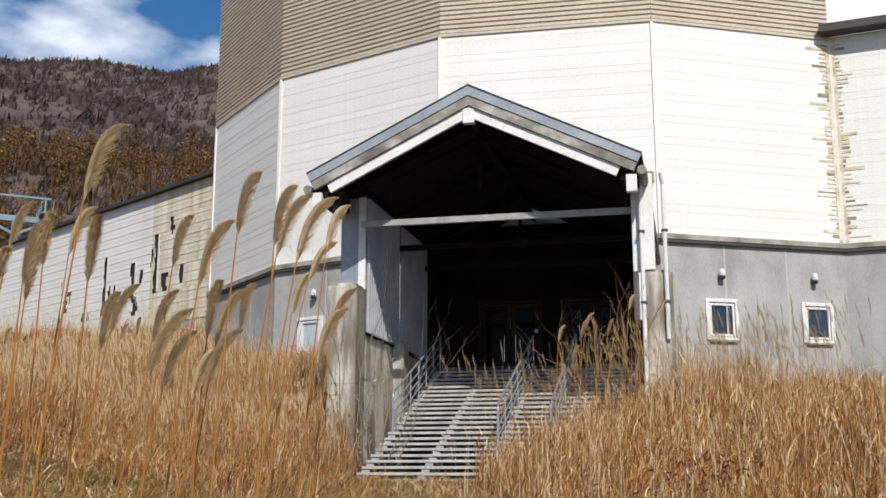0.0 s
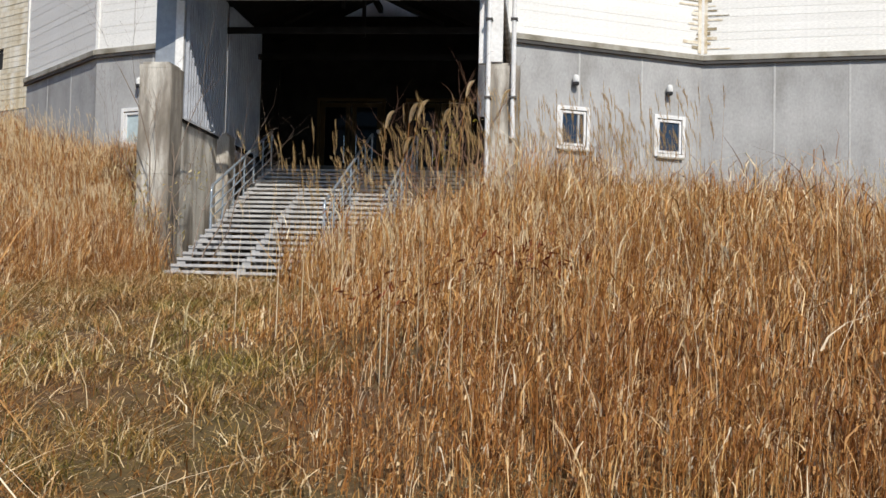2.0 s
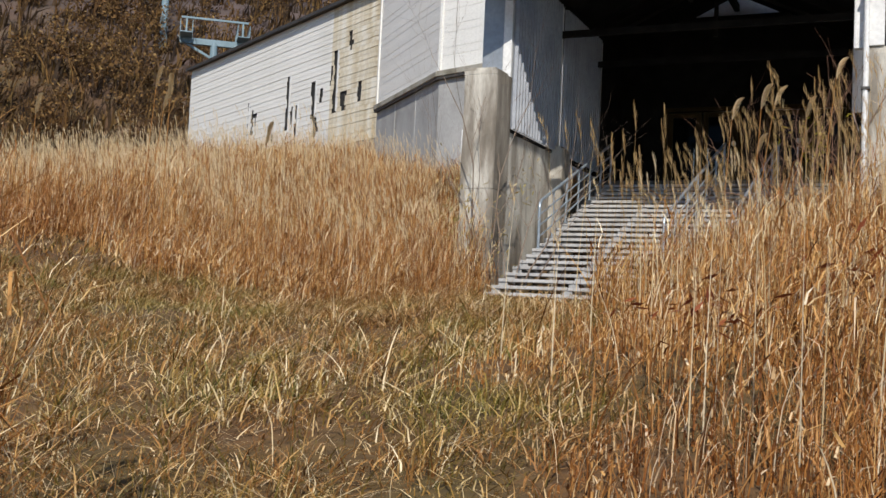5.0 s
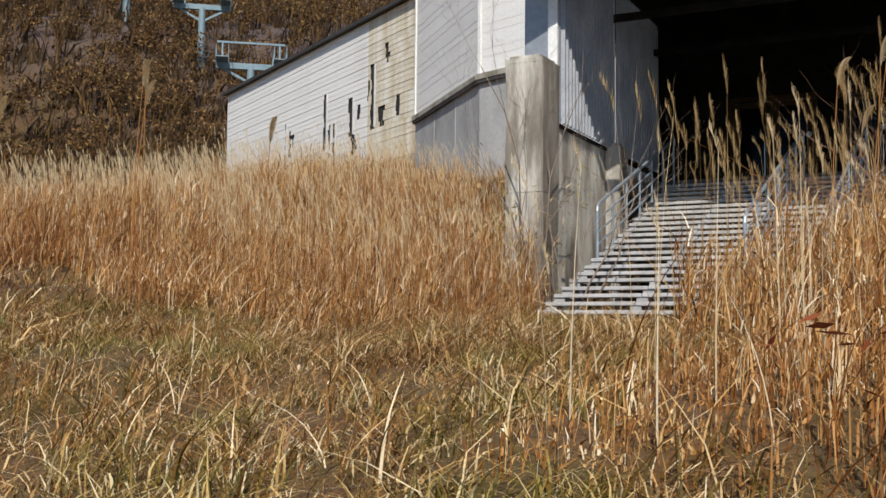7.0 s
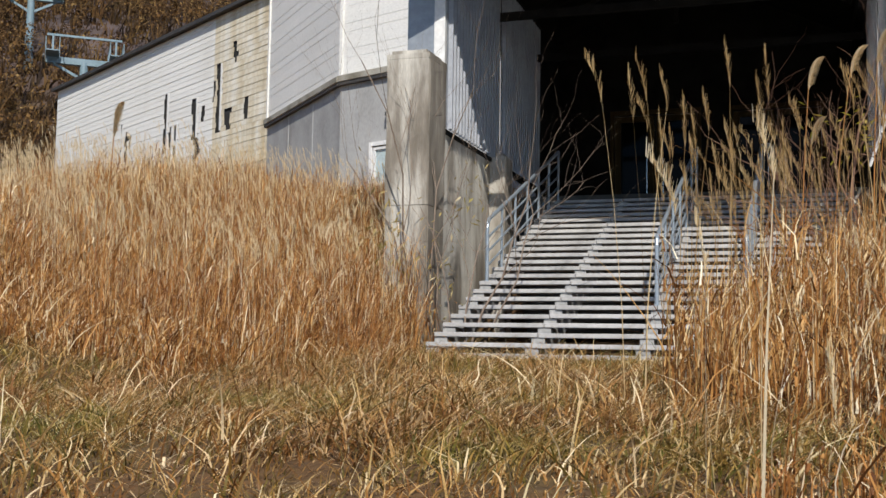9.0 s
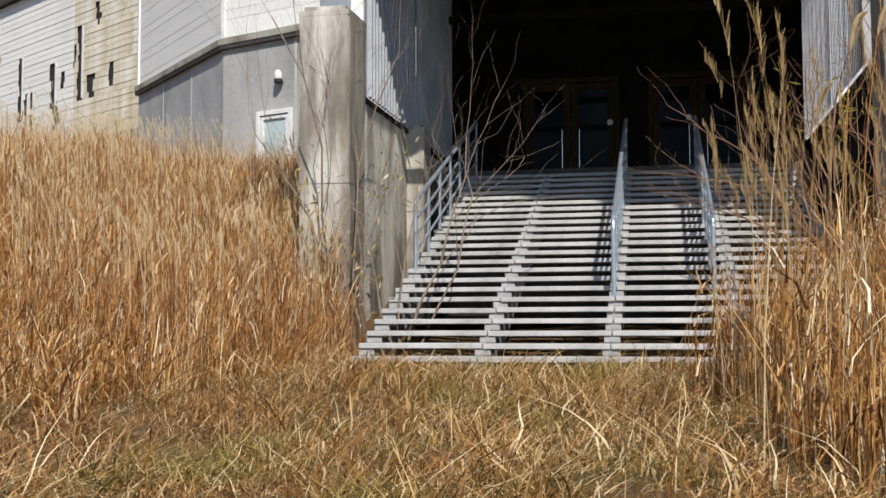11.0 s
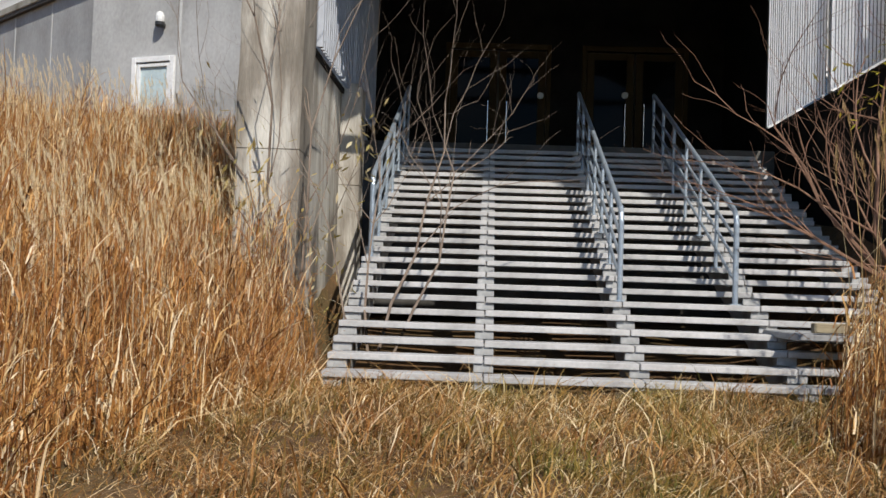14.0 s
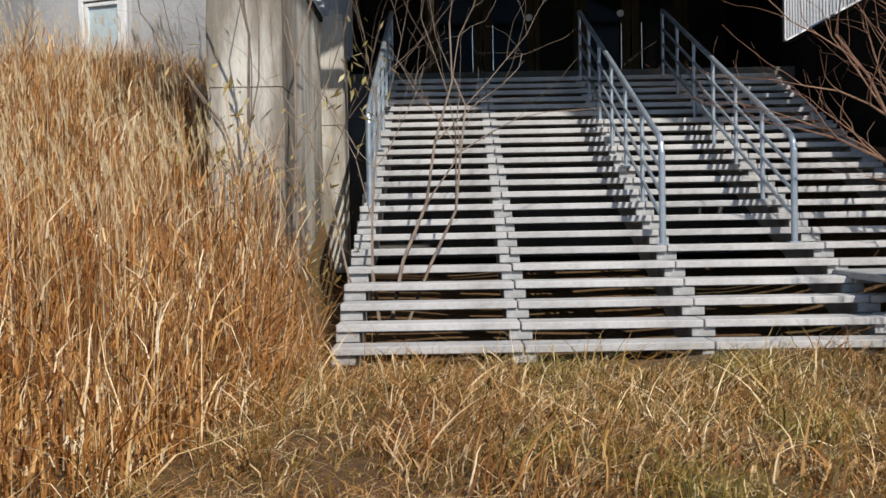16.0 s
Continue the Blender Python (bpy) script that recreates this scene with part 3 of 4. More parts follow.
for side, x, lab in (("west", XL - 0.12, "white ribbed side sheets of the porch, shade put in as grey"), ("east", XR + 0.20, "ribbed translucent side sheets glowing with daylight")):
    w = thing("porch_wall_" + side, lab, "wall", kind="structure")
    bays = ((YF + 0.85, 6.7), (6.9, 10.3)) if side == "west" else ((YF + 0.3, 5.5), (5.7, 9.2))
    for y0, y1 in bays:
        part("ribbed_sheet", ribbed(y0, y1, 4.05, 7.75, x, *((0.19, 0.075) if side == "west" else (0.11, 0.006))), "shadedsheet" if side == "west" else "plastic", w)
    if side == "west":
        # added near-black panel, standing for the unlit end of this side
        part("solid_panel", boxed(x - 0.1, x, 10.5, 13.0, 3.6, 7.75), "timber", w, "added near-black panel for the unlit end bay")
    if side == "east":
        # thin dark strips added to draw the shading of the ribs
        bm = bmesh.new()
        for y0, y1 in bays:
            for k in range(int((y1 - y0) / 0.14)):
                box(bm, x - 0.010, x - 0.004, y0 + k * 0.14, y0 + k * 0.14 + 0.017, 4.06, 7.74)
        tagged(part("batten", bm, "lampmetal", w, "thin dark upright strips drawn as rib shading"), kind="stuff")
        # same added dark panel, in place of the unlit east end bay
        part("solid_panel", boxed(x, x + 0.1, 9.25, 13.0, 3.6, 7.75), "timber", w, "added near-black panel for the unlit end bay")
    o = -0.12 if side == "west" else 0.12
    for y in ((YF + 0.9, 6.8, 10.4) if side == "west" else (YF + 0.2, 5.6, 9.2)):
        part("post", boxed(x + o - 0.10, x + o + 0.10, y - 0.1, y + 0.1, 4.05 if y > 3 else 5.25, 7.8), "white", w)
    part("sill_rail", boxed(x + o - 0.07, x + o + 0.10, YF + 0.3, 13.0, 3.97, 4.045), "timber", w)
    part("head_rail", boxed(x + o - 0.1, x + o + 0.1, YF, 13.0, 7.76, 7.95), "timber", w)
# white corner boards over the piers; blue-grey on the west stands for shade
tagged(part("corner_board", boxed(-3.0, -2.30, YF + 0.83, YF + 0.99, 5.26, 7.75, bevel=0.01), "fascia"), "white boarded corner above the pier, coloured blue-grey for shade", "panel")
tagged(part("corner_board", boxed(5.14, 5.48, YF + 0.02, YF + 0.22, 5.26, 7.75, bevel=0.01), "white"), "white boarded corner beside a downpipe", "panel")
for x, z0 in ((5.17, 1.2), (5.74, 3.5)):
    bm = tube(bmesh.new(), [(x, YF - 0.08, z0), (x, YF - 0.08, 7.4), (x - 0.05, YF - 0.2, 7.7)], 0.055, 10)
    pipe = part("downpipe", bm, "white")
    tagged(pipe, "white plastic rain downpipe on the porch", "pipe", "downpipes of the porch")
    for z in (4.4, 6.2):
        part("clip", boxed(x - 0.08, x + 0.08, YF - 0.15, YF - 0.0, z, z + 0.05), "dark", pipe)

roof = thing("porch_roof", "gabled porch roof with weathered fascia and white bargeboard", "roof", kind="structure")
slope_pts = ((EL, EZ), (RX, RZ), (ER, EZ))
for (x0, z0), (x1, z1) in zip(slope_pts, slope_pts[1:]):
    d = Vector((x1 - x0, 0, z1 - z0))
    nrm = Vector((-d.z, 0, d.x)).normalized()

    def slab(lo, hi, y0, y1, trim=0.0, ends=0.0):
        bm = bmesh.new()
        a, c = Vector((x0, 0, z0)), Vector((x1, 0, z1))
        u = d.normalized()
        low_first = z0 < z1
        a2 = a + u * (ends if low_first else 0)
        c2 = c - u * (0 if low_first else ends)
        corners = []
        for y in (y0, y1):
            for base in (a2, c2):
                for h in (lo, hi):
                    p_ = base + nrm * h
                    if abs(base.x - RX) < 1e-4:
                        p_ = Vector((RX, 0, base.z + h / nrm.z))
                    corners.append(bm.verts.new((p_.x, y, p_.z)))
        v = corners
        for f_ in ((0, 1, 3, 2), (4, 6, 7, 5), (0, 4, 5, 1), (2, 3, 7, 6), (0, 2, 6, 4), (1, 5, 7, 3)):
            bm.faces.new([v[i_] for i_ in f_])
        return bm
    part("sheet", slab(-0.03, 0.0, YR - 0.05, YB), "dark", roof, "dark roof sheet edge")
    part("flashing", slab(-0.26, -0.034, YR - 0.03, YR + 0.07), "fascia", roof, "blue-grey metal flashing")
    part("fascia", slab(-0.50, -0.264, YR + 0.00, YR + 0.12), "rotted", roof, "peeling grey fascia")
    part("bargeboard", slab(-0.76, -0.505, YR + 0.07, YR + 0.17, ends=0.35), "white", roof, "white bargeboard")
    part("soffit", slab(-0.32, -0.27, YR + 0.17, YB), "timber", roof, "soffit boards coloured near black for porch shade")
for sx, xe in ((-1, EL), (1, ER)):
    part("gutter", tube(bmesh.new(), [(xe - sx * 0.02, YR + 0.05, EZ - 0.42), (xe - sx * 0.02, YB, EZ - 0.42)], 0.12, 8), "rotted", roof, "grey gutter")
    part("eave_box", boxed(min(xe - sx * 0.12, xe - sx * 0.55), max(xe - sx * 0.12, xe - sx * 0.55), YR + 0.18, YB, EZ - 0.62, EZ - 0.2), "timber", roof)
    part("rafter_tail", boxed(xe - sx * 0.28 - 0.13, xe - sx * 0.28 + 0.13, YR + 0.05, YR + 0.23, EZ - 0.95, EZ - 0.52, bevel=0.01), "white", roof, "white boxed rafter end")
part("ridge_block", boxed(RX - 0.15, RX + 0.15, YR + 0.04, YR + 0.22, RZ - 1.02, RZ - 0.62, bevel=0.01), "white", roof, "white ridge block")


def truss(y, zt):
    t = thing("roof_truss", "steel roof truss under the porch gable, mostly coloured as shade", "truss", group="porch trusses")
    # front tie beam keeps pale grey; deeper ones take the shade colour
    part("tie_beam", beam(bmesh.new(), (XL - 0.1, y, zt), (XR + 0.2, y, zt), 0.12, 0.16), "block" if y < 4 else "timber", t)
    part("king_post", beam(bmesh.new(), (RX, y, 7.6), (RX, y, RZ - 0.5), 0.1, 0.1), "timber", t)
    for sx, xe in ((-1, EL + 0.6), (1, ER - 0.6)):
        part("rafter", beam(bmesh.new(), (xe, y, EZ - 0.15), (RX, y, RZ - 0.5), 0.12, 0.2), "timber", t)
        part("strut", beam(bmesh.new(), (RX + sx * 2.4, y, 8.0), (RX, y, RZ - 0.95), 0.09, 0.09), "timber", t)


for y, zt in ((2.75, 6.87), (6.6, 7.0), (9.9, 7.0)):
    truss(y, zt)
bm = bmesh.new()
beam(bm, (RX, YR + 0.45, RZ - 0.75), (RX, YB, RZ - 0.75), 0.14, 0.2)
tagged(part("ridge_beam", bm, "timber"), "ridge beam under the porch roof, coloured as shade", "beam")

# back wall of the porch with two pairs of glazed doors, on a landing
LZ, DY = 3.6, 12.85
entrance = thing("wall_entrance", "panelled entrance wall under the porch, deep shade in its colour", "wall", kind="structure")
# panels coloured near black for the shade at the back of the porch
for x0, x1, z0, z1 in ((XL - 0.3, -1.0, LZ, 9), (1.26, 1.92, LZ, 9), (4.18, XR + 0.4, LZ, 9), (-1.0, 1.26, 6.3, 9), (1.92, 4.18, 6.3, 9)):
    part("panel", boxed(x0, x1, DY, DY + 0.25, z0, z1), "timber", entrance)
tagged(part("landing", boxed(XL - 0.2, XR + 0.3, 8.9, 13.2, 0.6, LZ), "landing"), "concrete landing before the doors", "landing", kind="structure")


def double_door(cx, number):
    dd = thing(f"door_{number}", "brown-framed double glass entrance door, closed", "door", (cx, DY, LZ), kind="structure")
    bm = bmesh.new()
    for x0, x1, z0, z1 in ((-1.13, -1.03, 0, 2.7), (1.03, 1.13, 0, 2.7), (-1.03, 1.03, 2.58, 2.7)):
        box(bm, x0, x1, -0.03, 0.12, z0, z1, 0.008)
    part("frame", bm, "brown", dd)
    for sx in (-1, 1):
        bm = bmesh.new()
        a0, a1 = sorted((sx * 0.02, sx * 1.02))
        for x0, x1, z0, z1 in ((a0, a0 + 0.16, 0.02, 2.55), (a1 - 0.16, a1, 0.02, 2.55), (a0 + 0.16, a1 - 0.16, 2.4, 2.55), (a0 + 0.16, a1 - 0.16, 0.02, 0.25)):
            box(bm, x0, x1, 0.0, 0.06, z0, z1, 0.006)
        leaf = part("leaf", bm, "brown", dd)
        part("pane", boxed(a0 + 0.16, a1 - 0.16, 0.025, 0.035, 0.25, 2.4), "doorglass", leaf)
        bm = bmesh.new()
        tube(bm, [(sx * 0.2, -0.07, 0.55), (sx * 0.2, -0.07, 1.45)], 0.016, 8)
        for z in (0.62, 1.38):
            tube(bm, [(sx * 0.2, -0.07, z), (sx * 0.2, 0.03, z)], 0.012, 6)
        part("handle", bm, "chrome", leaf, "long steel pull handle")


double_door(0.13, 1)
double_door(3.05, 2)
for x, z in ((2.85, 5.25), (1.05, 5.2)):
    bm = bmesh.new()
    tube(bm, [(x, DY - 0.012, z), (x, DY - 0.002, z)], 0.07, 14)
    tagged(part("door_sticker", bm, "white"), "small round white sticker on the door", "sticker")

# ---------------------------------------------------------------- stairs
R_, G_ = 0.15, 0.3869
stairs = thing("stairs", "broad open stair of grey precast treads on stepped blocks", "stairs", kind="structure")
SEAMS = [-1.57, 0.0, 1.55, 3.10, 4.60]
tread_mesh = {}
for a, c in zip(SEAMS, SEAMS[1:]):
    tread_mesh[a] = mesh_of("tread", boxed(0.006, c - a - 0.006, 0.0, 0.36, -0.066, 0.0, bevel=0.007), "tread")
block_me = mesh_of("stringer_block", boxed(-0.10, 0.10, 0.03, 0.40, -0.152, -0.067, bevel=0.006), "block")
random.seed(3)
for i in range(1, 24):
    y, z = (i - 1) * G_, i * R_
    for k, (a, c) in enumerate(zip(SEAMS, SEAMS[1:])):
        ob = new("tread", tread_mesh[a])
        ob.parent = stairs
        ob.matrix_local = pose(a, y + random.uniform(-0.012, 0.012), z + random.uniform(-0.004, 0.004), 0, random.uniform(-0.15, 0.15), random.uniform(-0.2, 0.2))
    for x in SEAMS:
        ob = new("stringer_block", block_me)
        ob.parent = stairs
        ob.location = (x + (0.1 if x < -1 else 0), y, z)
bm = bmesh.new()
for x in SEAMS:
    xx = x + (0.1 if x < -1 else 0)
    vs = [bm.verts.new(v) for v in ((xx - 0.09, 0.08, -0.3), (xx + 0.09, 0.08, -0.3), (xx + 0.09, 8.9, 2.9), (xx - 0.09, 8.9, 2.9), (xx - 0.09, 0.08, -0.06), (xx + 0.09, 0.08, -0.06), (xx + 0.09, 8.9, 3.36), (xx - 0.09, 8.9, 3.36))]
    for f_ in ((0, 1, 2, 3), (4, 5, 6, 7), (0, 1, 5, 4), (1, 2, 6, 5), (2, 3, 7, 6), (3, 0, 4, 7)):
        bm.faces.new([vs[q_] for q_ in f_])
part("stringer", bm, "block", stairs)
bm = boxed(-1.8, 4.7, -0.30, -0.02, -0.35, -0.02, bevel=0.02)
tagged(part("sill_beam", bm, "board"), "weathered timber sill at the foot of the stair", "beam")


def handrail(x, y0, y1, label):
    rail = thing("handrail", label, "handrail", (x, y0, 0), group="stair handrails")
    n_ = 7
    slope = R_ / G_
    zf = lambda y: R_ * (1 + math.floor((y + 0.05) / G_))
    H = 1.04
    base = zf(y0)
    line = lambda y, h: base + (y - y0) * slope + h
    pts = [(0, 0, base - 0.02), (0, 0, base + H - 0.12), (0, 0.03, base + H - 0.035), (0, 0.10, line(y0 + 0.1, H))]
    pts += [(0, y1 - y0, line(y1, H)), (0, y1 - y0 + 0.03, line(y1, H) - 0.03)]
    part("top_rail", tube(bmesh.new(), pts, 0.033, 10), "galv", rail)
    for h in (0.26, 0.50, 0.74):
        part("rail", tube(bmesh.new(), [(0, 0.0, base + h), (0, y1 - y0, line(y1, h))], 0.02, 8), "galv", rail)
    for k in range(1, n_):
        y = y0 + k * (y1 - y0) / (n_ - 1)
        part("post", tube(bmesh.new(), [(0, y - y0, zf(y) - 0.02), (0, y - y0, line(y, H - 0.02))], 0.024, 8), "galv", rail)
    for k in range(0, n_):
        y = y0 + k * (y1 - y0) / (n_ - 1)
        part("foot_plate", boxed(-0.06, 0.06, y - y0 - 0.05, y - y0 + 0.05, zf(y), zf(y) + 0.012), "galv", rail)


handrail(1.53, 2.05, 8.6, "blue-grey galvanised pipe handrail on the stair")
handrail(2.84, 2.05, 8.6, "blue-grey galvanised pipe handrail on the stair")
handrail(-1.46, 3.2, 8.8, "blue-grey pipe handrail beside bare shrubs")

# earth-filled side box with a board, beside the stair foot
side = thing("side_planter", "rusty earth bank held by a weathered board", "planter")
bm = boxed(3.95, 5.2, 0.35, 2.3, -0.3, 0.62)
bmesh.ops.subdivide_edges(bm, edges=bm.edges, cuts=8, use_grid_fill=True)
for v in bm.verts:
    v.co += Vector((noise.noise(v.co * 3), noise.noise(v.co * 3 + Vector((9, 0, 0))), noise.noise(v.co * 3 + Vector((0, 9, 0))))) * 0.09
part("earth", bm, "soil", side)
part("board", boxed(3.2, 5.3, 0.22, 0.36, 0.66, 0.76, bevel=0.01), "board", side, "weathered horizontal board")
part("slab", boxed(3.05, 4.0, 0.24, 1.9, 0.58, 0.65, bevel=0.01), "block", side)
part("stake", boxed(3.86, 3.98, 0.24, 0.34, -0.25, 0.58, bevel=0.01), "block", side)

# ---------------------------------------------------------------- chairlift towers
def lift_tower(x, y, h, turn, arm):
    z = float(height(x, y))
    t = thing("chairlift_tower", "teal painted steel chairlift tower on the hillside", "tower", (x, y, z), turn, "chairlift towers")
    part("mast", tube(bmesh.new(), [(0, 0, -0.5), (0, 0, h)], [0.42, 0.3], 12), "steel", t)
    part("cross_arm", beam(bmesh.new(), (-arm / 2, 0, h), (arm / 2, 0, h), 0.45, 0.5), "steel", t)
    for sx in (-1, 1):
        cx = sx * arm * 0.42
        part("brace", beam(bmesh.new(), (sx * 0.2, 0, h - 1.3), (cx, 0, h - 0.2), 0.16, 0.2), "steel", t)
        part("catwalk", boxed(cx - 0.5, cx + 0.5, -2.0, 2.0, h + 0.28, h + 0.36), "steel", t)
        bm = bmesh.new()
        for yy in (-2, -0.7, 0.7, 2):
            beam(bm, (cx - 0.5, yy, h + 0.36), (cx - 0.5, yy, h + 1.3), 0.06, 0.06)
            beam(bm, (cx + 0.5, yy, h + 0.36), (cx + 0.5, yy, h + 1.3), 0.06, 0.06)
        for q_ in (-0.5, 0.5):
            beam(bm, (cx + q_, -2, h + 1.3), (cx + q_, 2, h + 1.3), 0.06, 0.06)
        part("guard_rail", bm, "steel", t)
        for yy in (-1.4, -0.5, 0.5, 1.4):
            part("sheave", tube(bmesh.new(), [(cx + sx * 0.55, yy, h - 0.12), (cx + sx * 0.7, yy, h - 0.12)], 0.26, 12), "lampmetal", t)
        part("lifting_frame", beam(bmesh.new(), (cx, -0.05, h), (cx, -0.05, h + 2.0), 0.14, 0.14), "steel", t)
    part("lifting_beam", beam(bmesh.new(), (-arm / 2, -0.05, h + 2.0), (arm / 2, -0.05, h + 2.0), 0.14, 0.16), "steel", t)


lift_tower(-62, 65, 6.5, 38, 5.2)
lift_tower(-49.7, 56.5, 6.0, 38, 5.6)
lift_tower(-81, 75, 12, 38, 5.2)


# ---------------------------------------------------------------- grass
def blades(rng, px, py, hgt, width, lean, droop, segs=3, wind=(0.25, 0.1), base=0.0, kink=0.0):
    """Tapering bent strips at the given roots: vertices and quads."""
    n = len(px)
    az = rng.uniform(0, 2 * np.pi, n)
    face = rng.uniform(0, np.pi, n)
    ln = np.abs(rng.normal(0, lean, n)) * hgt
    dx, dy = np.cos(az) * ln + wind[0] * hgt * lean, np.sin(az) * ln + wind[1] * hgt * lean
    kx, ky = rng.normal(0, 1, (2, n)) * kink * hgt
    kt = rng.uniform(0.3, 0.7, n)
    pz = height(px, py) - 0.03 + base
    sx, sy = np.cos(face) * width / 2, np.sin(face) * width / 2
    dr = np.abs(rng.normal(0, droop, n))
    co = np.empty((n, segs + 1, 2, 3), np.float32)
    for k in range(segs + 1):
        t = k / segs
        bend = t ** 1.8
        wz = 1 - 0.85 * t ** 1.5
        past = np.clip(t - kt, 0, 1)
        cx, cy = px + dx * bend + kx * past, py + dy * bend + ky * past
        cz = pz + hgt * (t - dr * t ** 3)
        for s_, sg in enumerate((-1, 1)):
            co[:, k, s_, 0] = cx + sg * sx * wz
            co[:, k, s_, 1] = cy + sg * sy * wz
            co[:, k, s_, 2] = cz
    first = (np.arange(n) * (segs + 1) * 2)[:, None]
    quads = np.concatenate([first + np.array([[2 * k, 2 * k + 1, 2 * k + 3, 2 * k + 2]]) for k in range(segs)], 0)
    return co.reshape(-1, 3), quads


def leafy(rng, x, y, h, wid, per=5):
    """Upright thin stalks that carry short curling leaves up their height."""
    n = len(x)
    out = [blades(rng, x, y, h, wid * 0.6 * np.ones(n), 0.10, 0.05, segs=2, kink=0.08)]
    X, Y, H = np.repeat(x, per), np.repeat(y, per), np.repeat(h, per)
    u = rng.uniform(0.05, 0.85, n * per)
    out.append(blades(rng, X, Y, H * rng.uniform(0.16, 0.40, n * per), wid * rng.uniform(0.6, 1.5, n * per), 0.75, 1.1, segs=3, base=u * H, kink=0.5))
    return out


def stuff(name, pieces, mat, label, category):
    cos, qs, off = [], [], 0
    for co, q in pieces:
        cos.append(co), qs.append(q + off)
        off += len(co)
    ob = new(name, raw_mesh(name, np.concatenate(cos), np.concatenate(qs), mat))
    return tagged(ob, label, category, kind="stuff")


EDGE_Y = [-40, -24, -20, -17, -15, -13, -11, -6, 0, 0.4]
EDGE_X = [7.8, 7.6, 7.3, 6.3, 5.2, 4.2, 3.4, 3.0, 3.2, 4.8]


def built(x, y):
    inside = (x > -3.1) & (x < 5.9) & (y > 2.35)
    inside |= (x > -2.0) & (x < 4.75) & (y > -0.4)
    line = np.interp(x, [c[0] for c in CORNERS], [c[1] for c in CORNERS])
    inside |= (y > line - 0.15) & (x > -17)
    far_line = np.interp(x, [FA[0], FB[0]], [FA[1], FB[1]])
    inside |= (x > -44) & (x <= -13) & (y > far_line - 0.2)
    return inside


def full_height(x, y):
    """How far the meadow has grown up behind its ragged edge, 0.3 to 1, highest beside the stair."""
    right = 0.24 + 0.76 * smooth(0.0, 4.2, x - np.interp(y, EDGE_Y, EDGE_X))
    right = np.where(y > -9, np.maximum(right, 0.75), right)
    left = 0.32 + 0.68 * smooth(-5.6, -1.2, y - 0.12 * (x + 2))
    far = np.where(x < 0, left, right * (1 + 0.42 * smooth(-10, -5, y) * (1 - smooth(6.0, 8.5, x))))
    return np.where(np.hypot((x - 2.6) / 1.35, (y + 18.3) / 2.5) < 1.4, 1.0, far)


def tall_zone(x, y):
    w_ = 0.45 * np.sin(y * 1.3 + 2 * np.sin(x * 0.7)) + 0.3 * np.sin(x * 1.9 + y * 2.1)
    right = x > np.interp(y, EDGE_Y, EDGE_X) + w_ * 1.1
    left = (x < -2.0 + w_ * 0.35) & (y > -5.2 + 0.12 * (x + 2) + 1.6 * w_)
    clump = np.hypot((x - 2.6) / 1.35, (y + 18.3) / 2.5) < 1 + w_ * 0.25
    return (right | left | clump) & ~built(x, y)


rng = np.random.default_rng(7)


def scatter(n, x0, x1, y0, y1, keep):
    x, y = rng.uniform(x0, x1, n), rng.uniform(y0, y1, n)
    k = keep(x, y)
    return x[k], y[k]


def clumpy(x, y):
    """Height factor that varies in tufts."""
    return 0.82 + 0.22 * np.sin(x * 1.7 + np.sin(y * 1.1) * 2) * np.sin(y * 1.5 + 1) + 0.12 * np.sin(x * 4.3 + y * 3.1)


pieces = []
# near banks, thick and leafy; further off single blades
for n, x0, x1, y0, y1, wid, ht, near_ in ((46000, -12, -1.6, -7, 8, 0.012, 1.7, 1), (52000, 2.2, 11, -16, 6, 0.0125, 1.5, 1), (20000, 4.5, 12, -27, -14, 0.010, 1.05, 1), (9500, 0.8, 4.6, -21.5, -15, 0.013, 1.75, 1),
                                          (26000, -9.5, -2.9, 2, 16, 0.013, 1.2, 0), (40000, -32, -8, -8, 30, 0.022, 1.35, 0), (22000, 9, 30, -22, 17, 0.024, 1.3, 0), (16000, -60, -25, -5, 46, 0.045, 1.4, 0)):
    x, y = scatter(n, x0, x1, y0, y1, tall_zone)
    h = ht * clumpy(x, y) * full_height(x, y) * rng.uniform(0.45, 1.12, len(x))
    if near_:
        wid = wid * (0.6 if y1 == -14 else 1.0)
        k = rng.random(len(x)) < 0.34
        pieces += leafy(rng, x[k], y[k], h[k], wid)
        k = rng.random(len(x)) < 0.40
        pieces.append(blades(rng, x[k], y[k], h[k] * 0.95, wid * rng.uniform(0.5, 1.3, k.sum()), 0.16, 0.12, segs=3, kink=0.2))
        k = rng.random(len(x)) < 0.45      # collapsed, curling blades low down
        pieces.append(blades(rng, x[k], y[k], h[k] * 0.5, wid * rng.uniform(0.5, 1.5, k.sum()), 0.9, 0.95, segs=4, kink=0.5))
    else:
        pieces.append(blades(rng, x, y, h, wid * rng.uniform(0.5, 1.5, len(x)), 0.25, 0.25, segs=3, kink=0.2))
        pieces.append(blades(rng, x, y, h * 0.7, wid * rng.uniform(0.4, 1.3, len(x)), 0.7, 0.85, segs=3, kink=0.4))
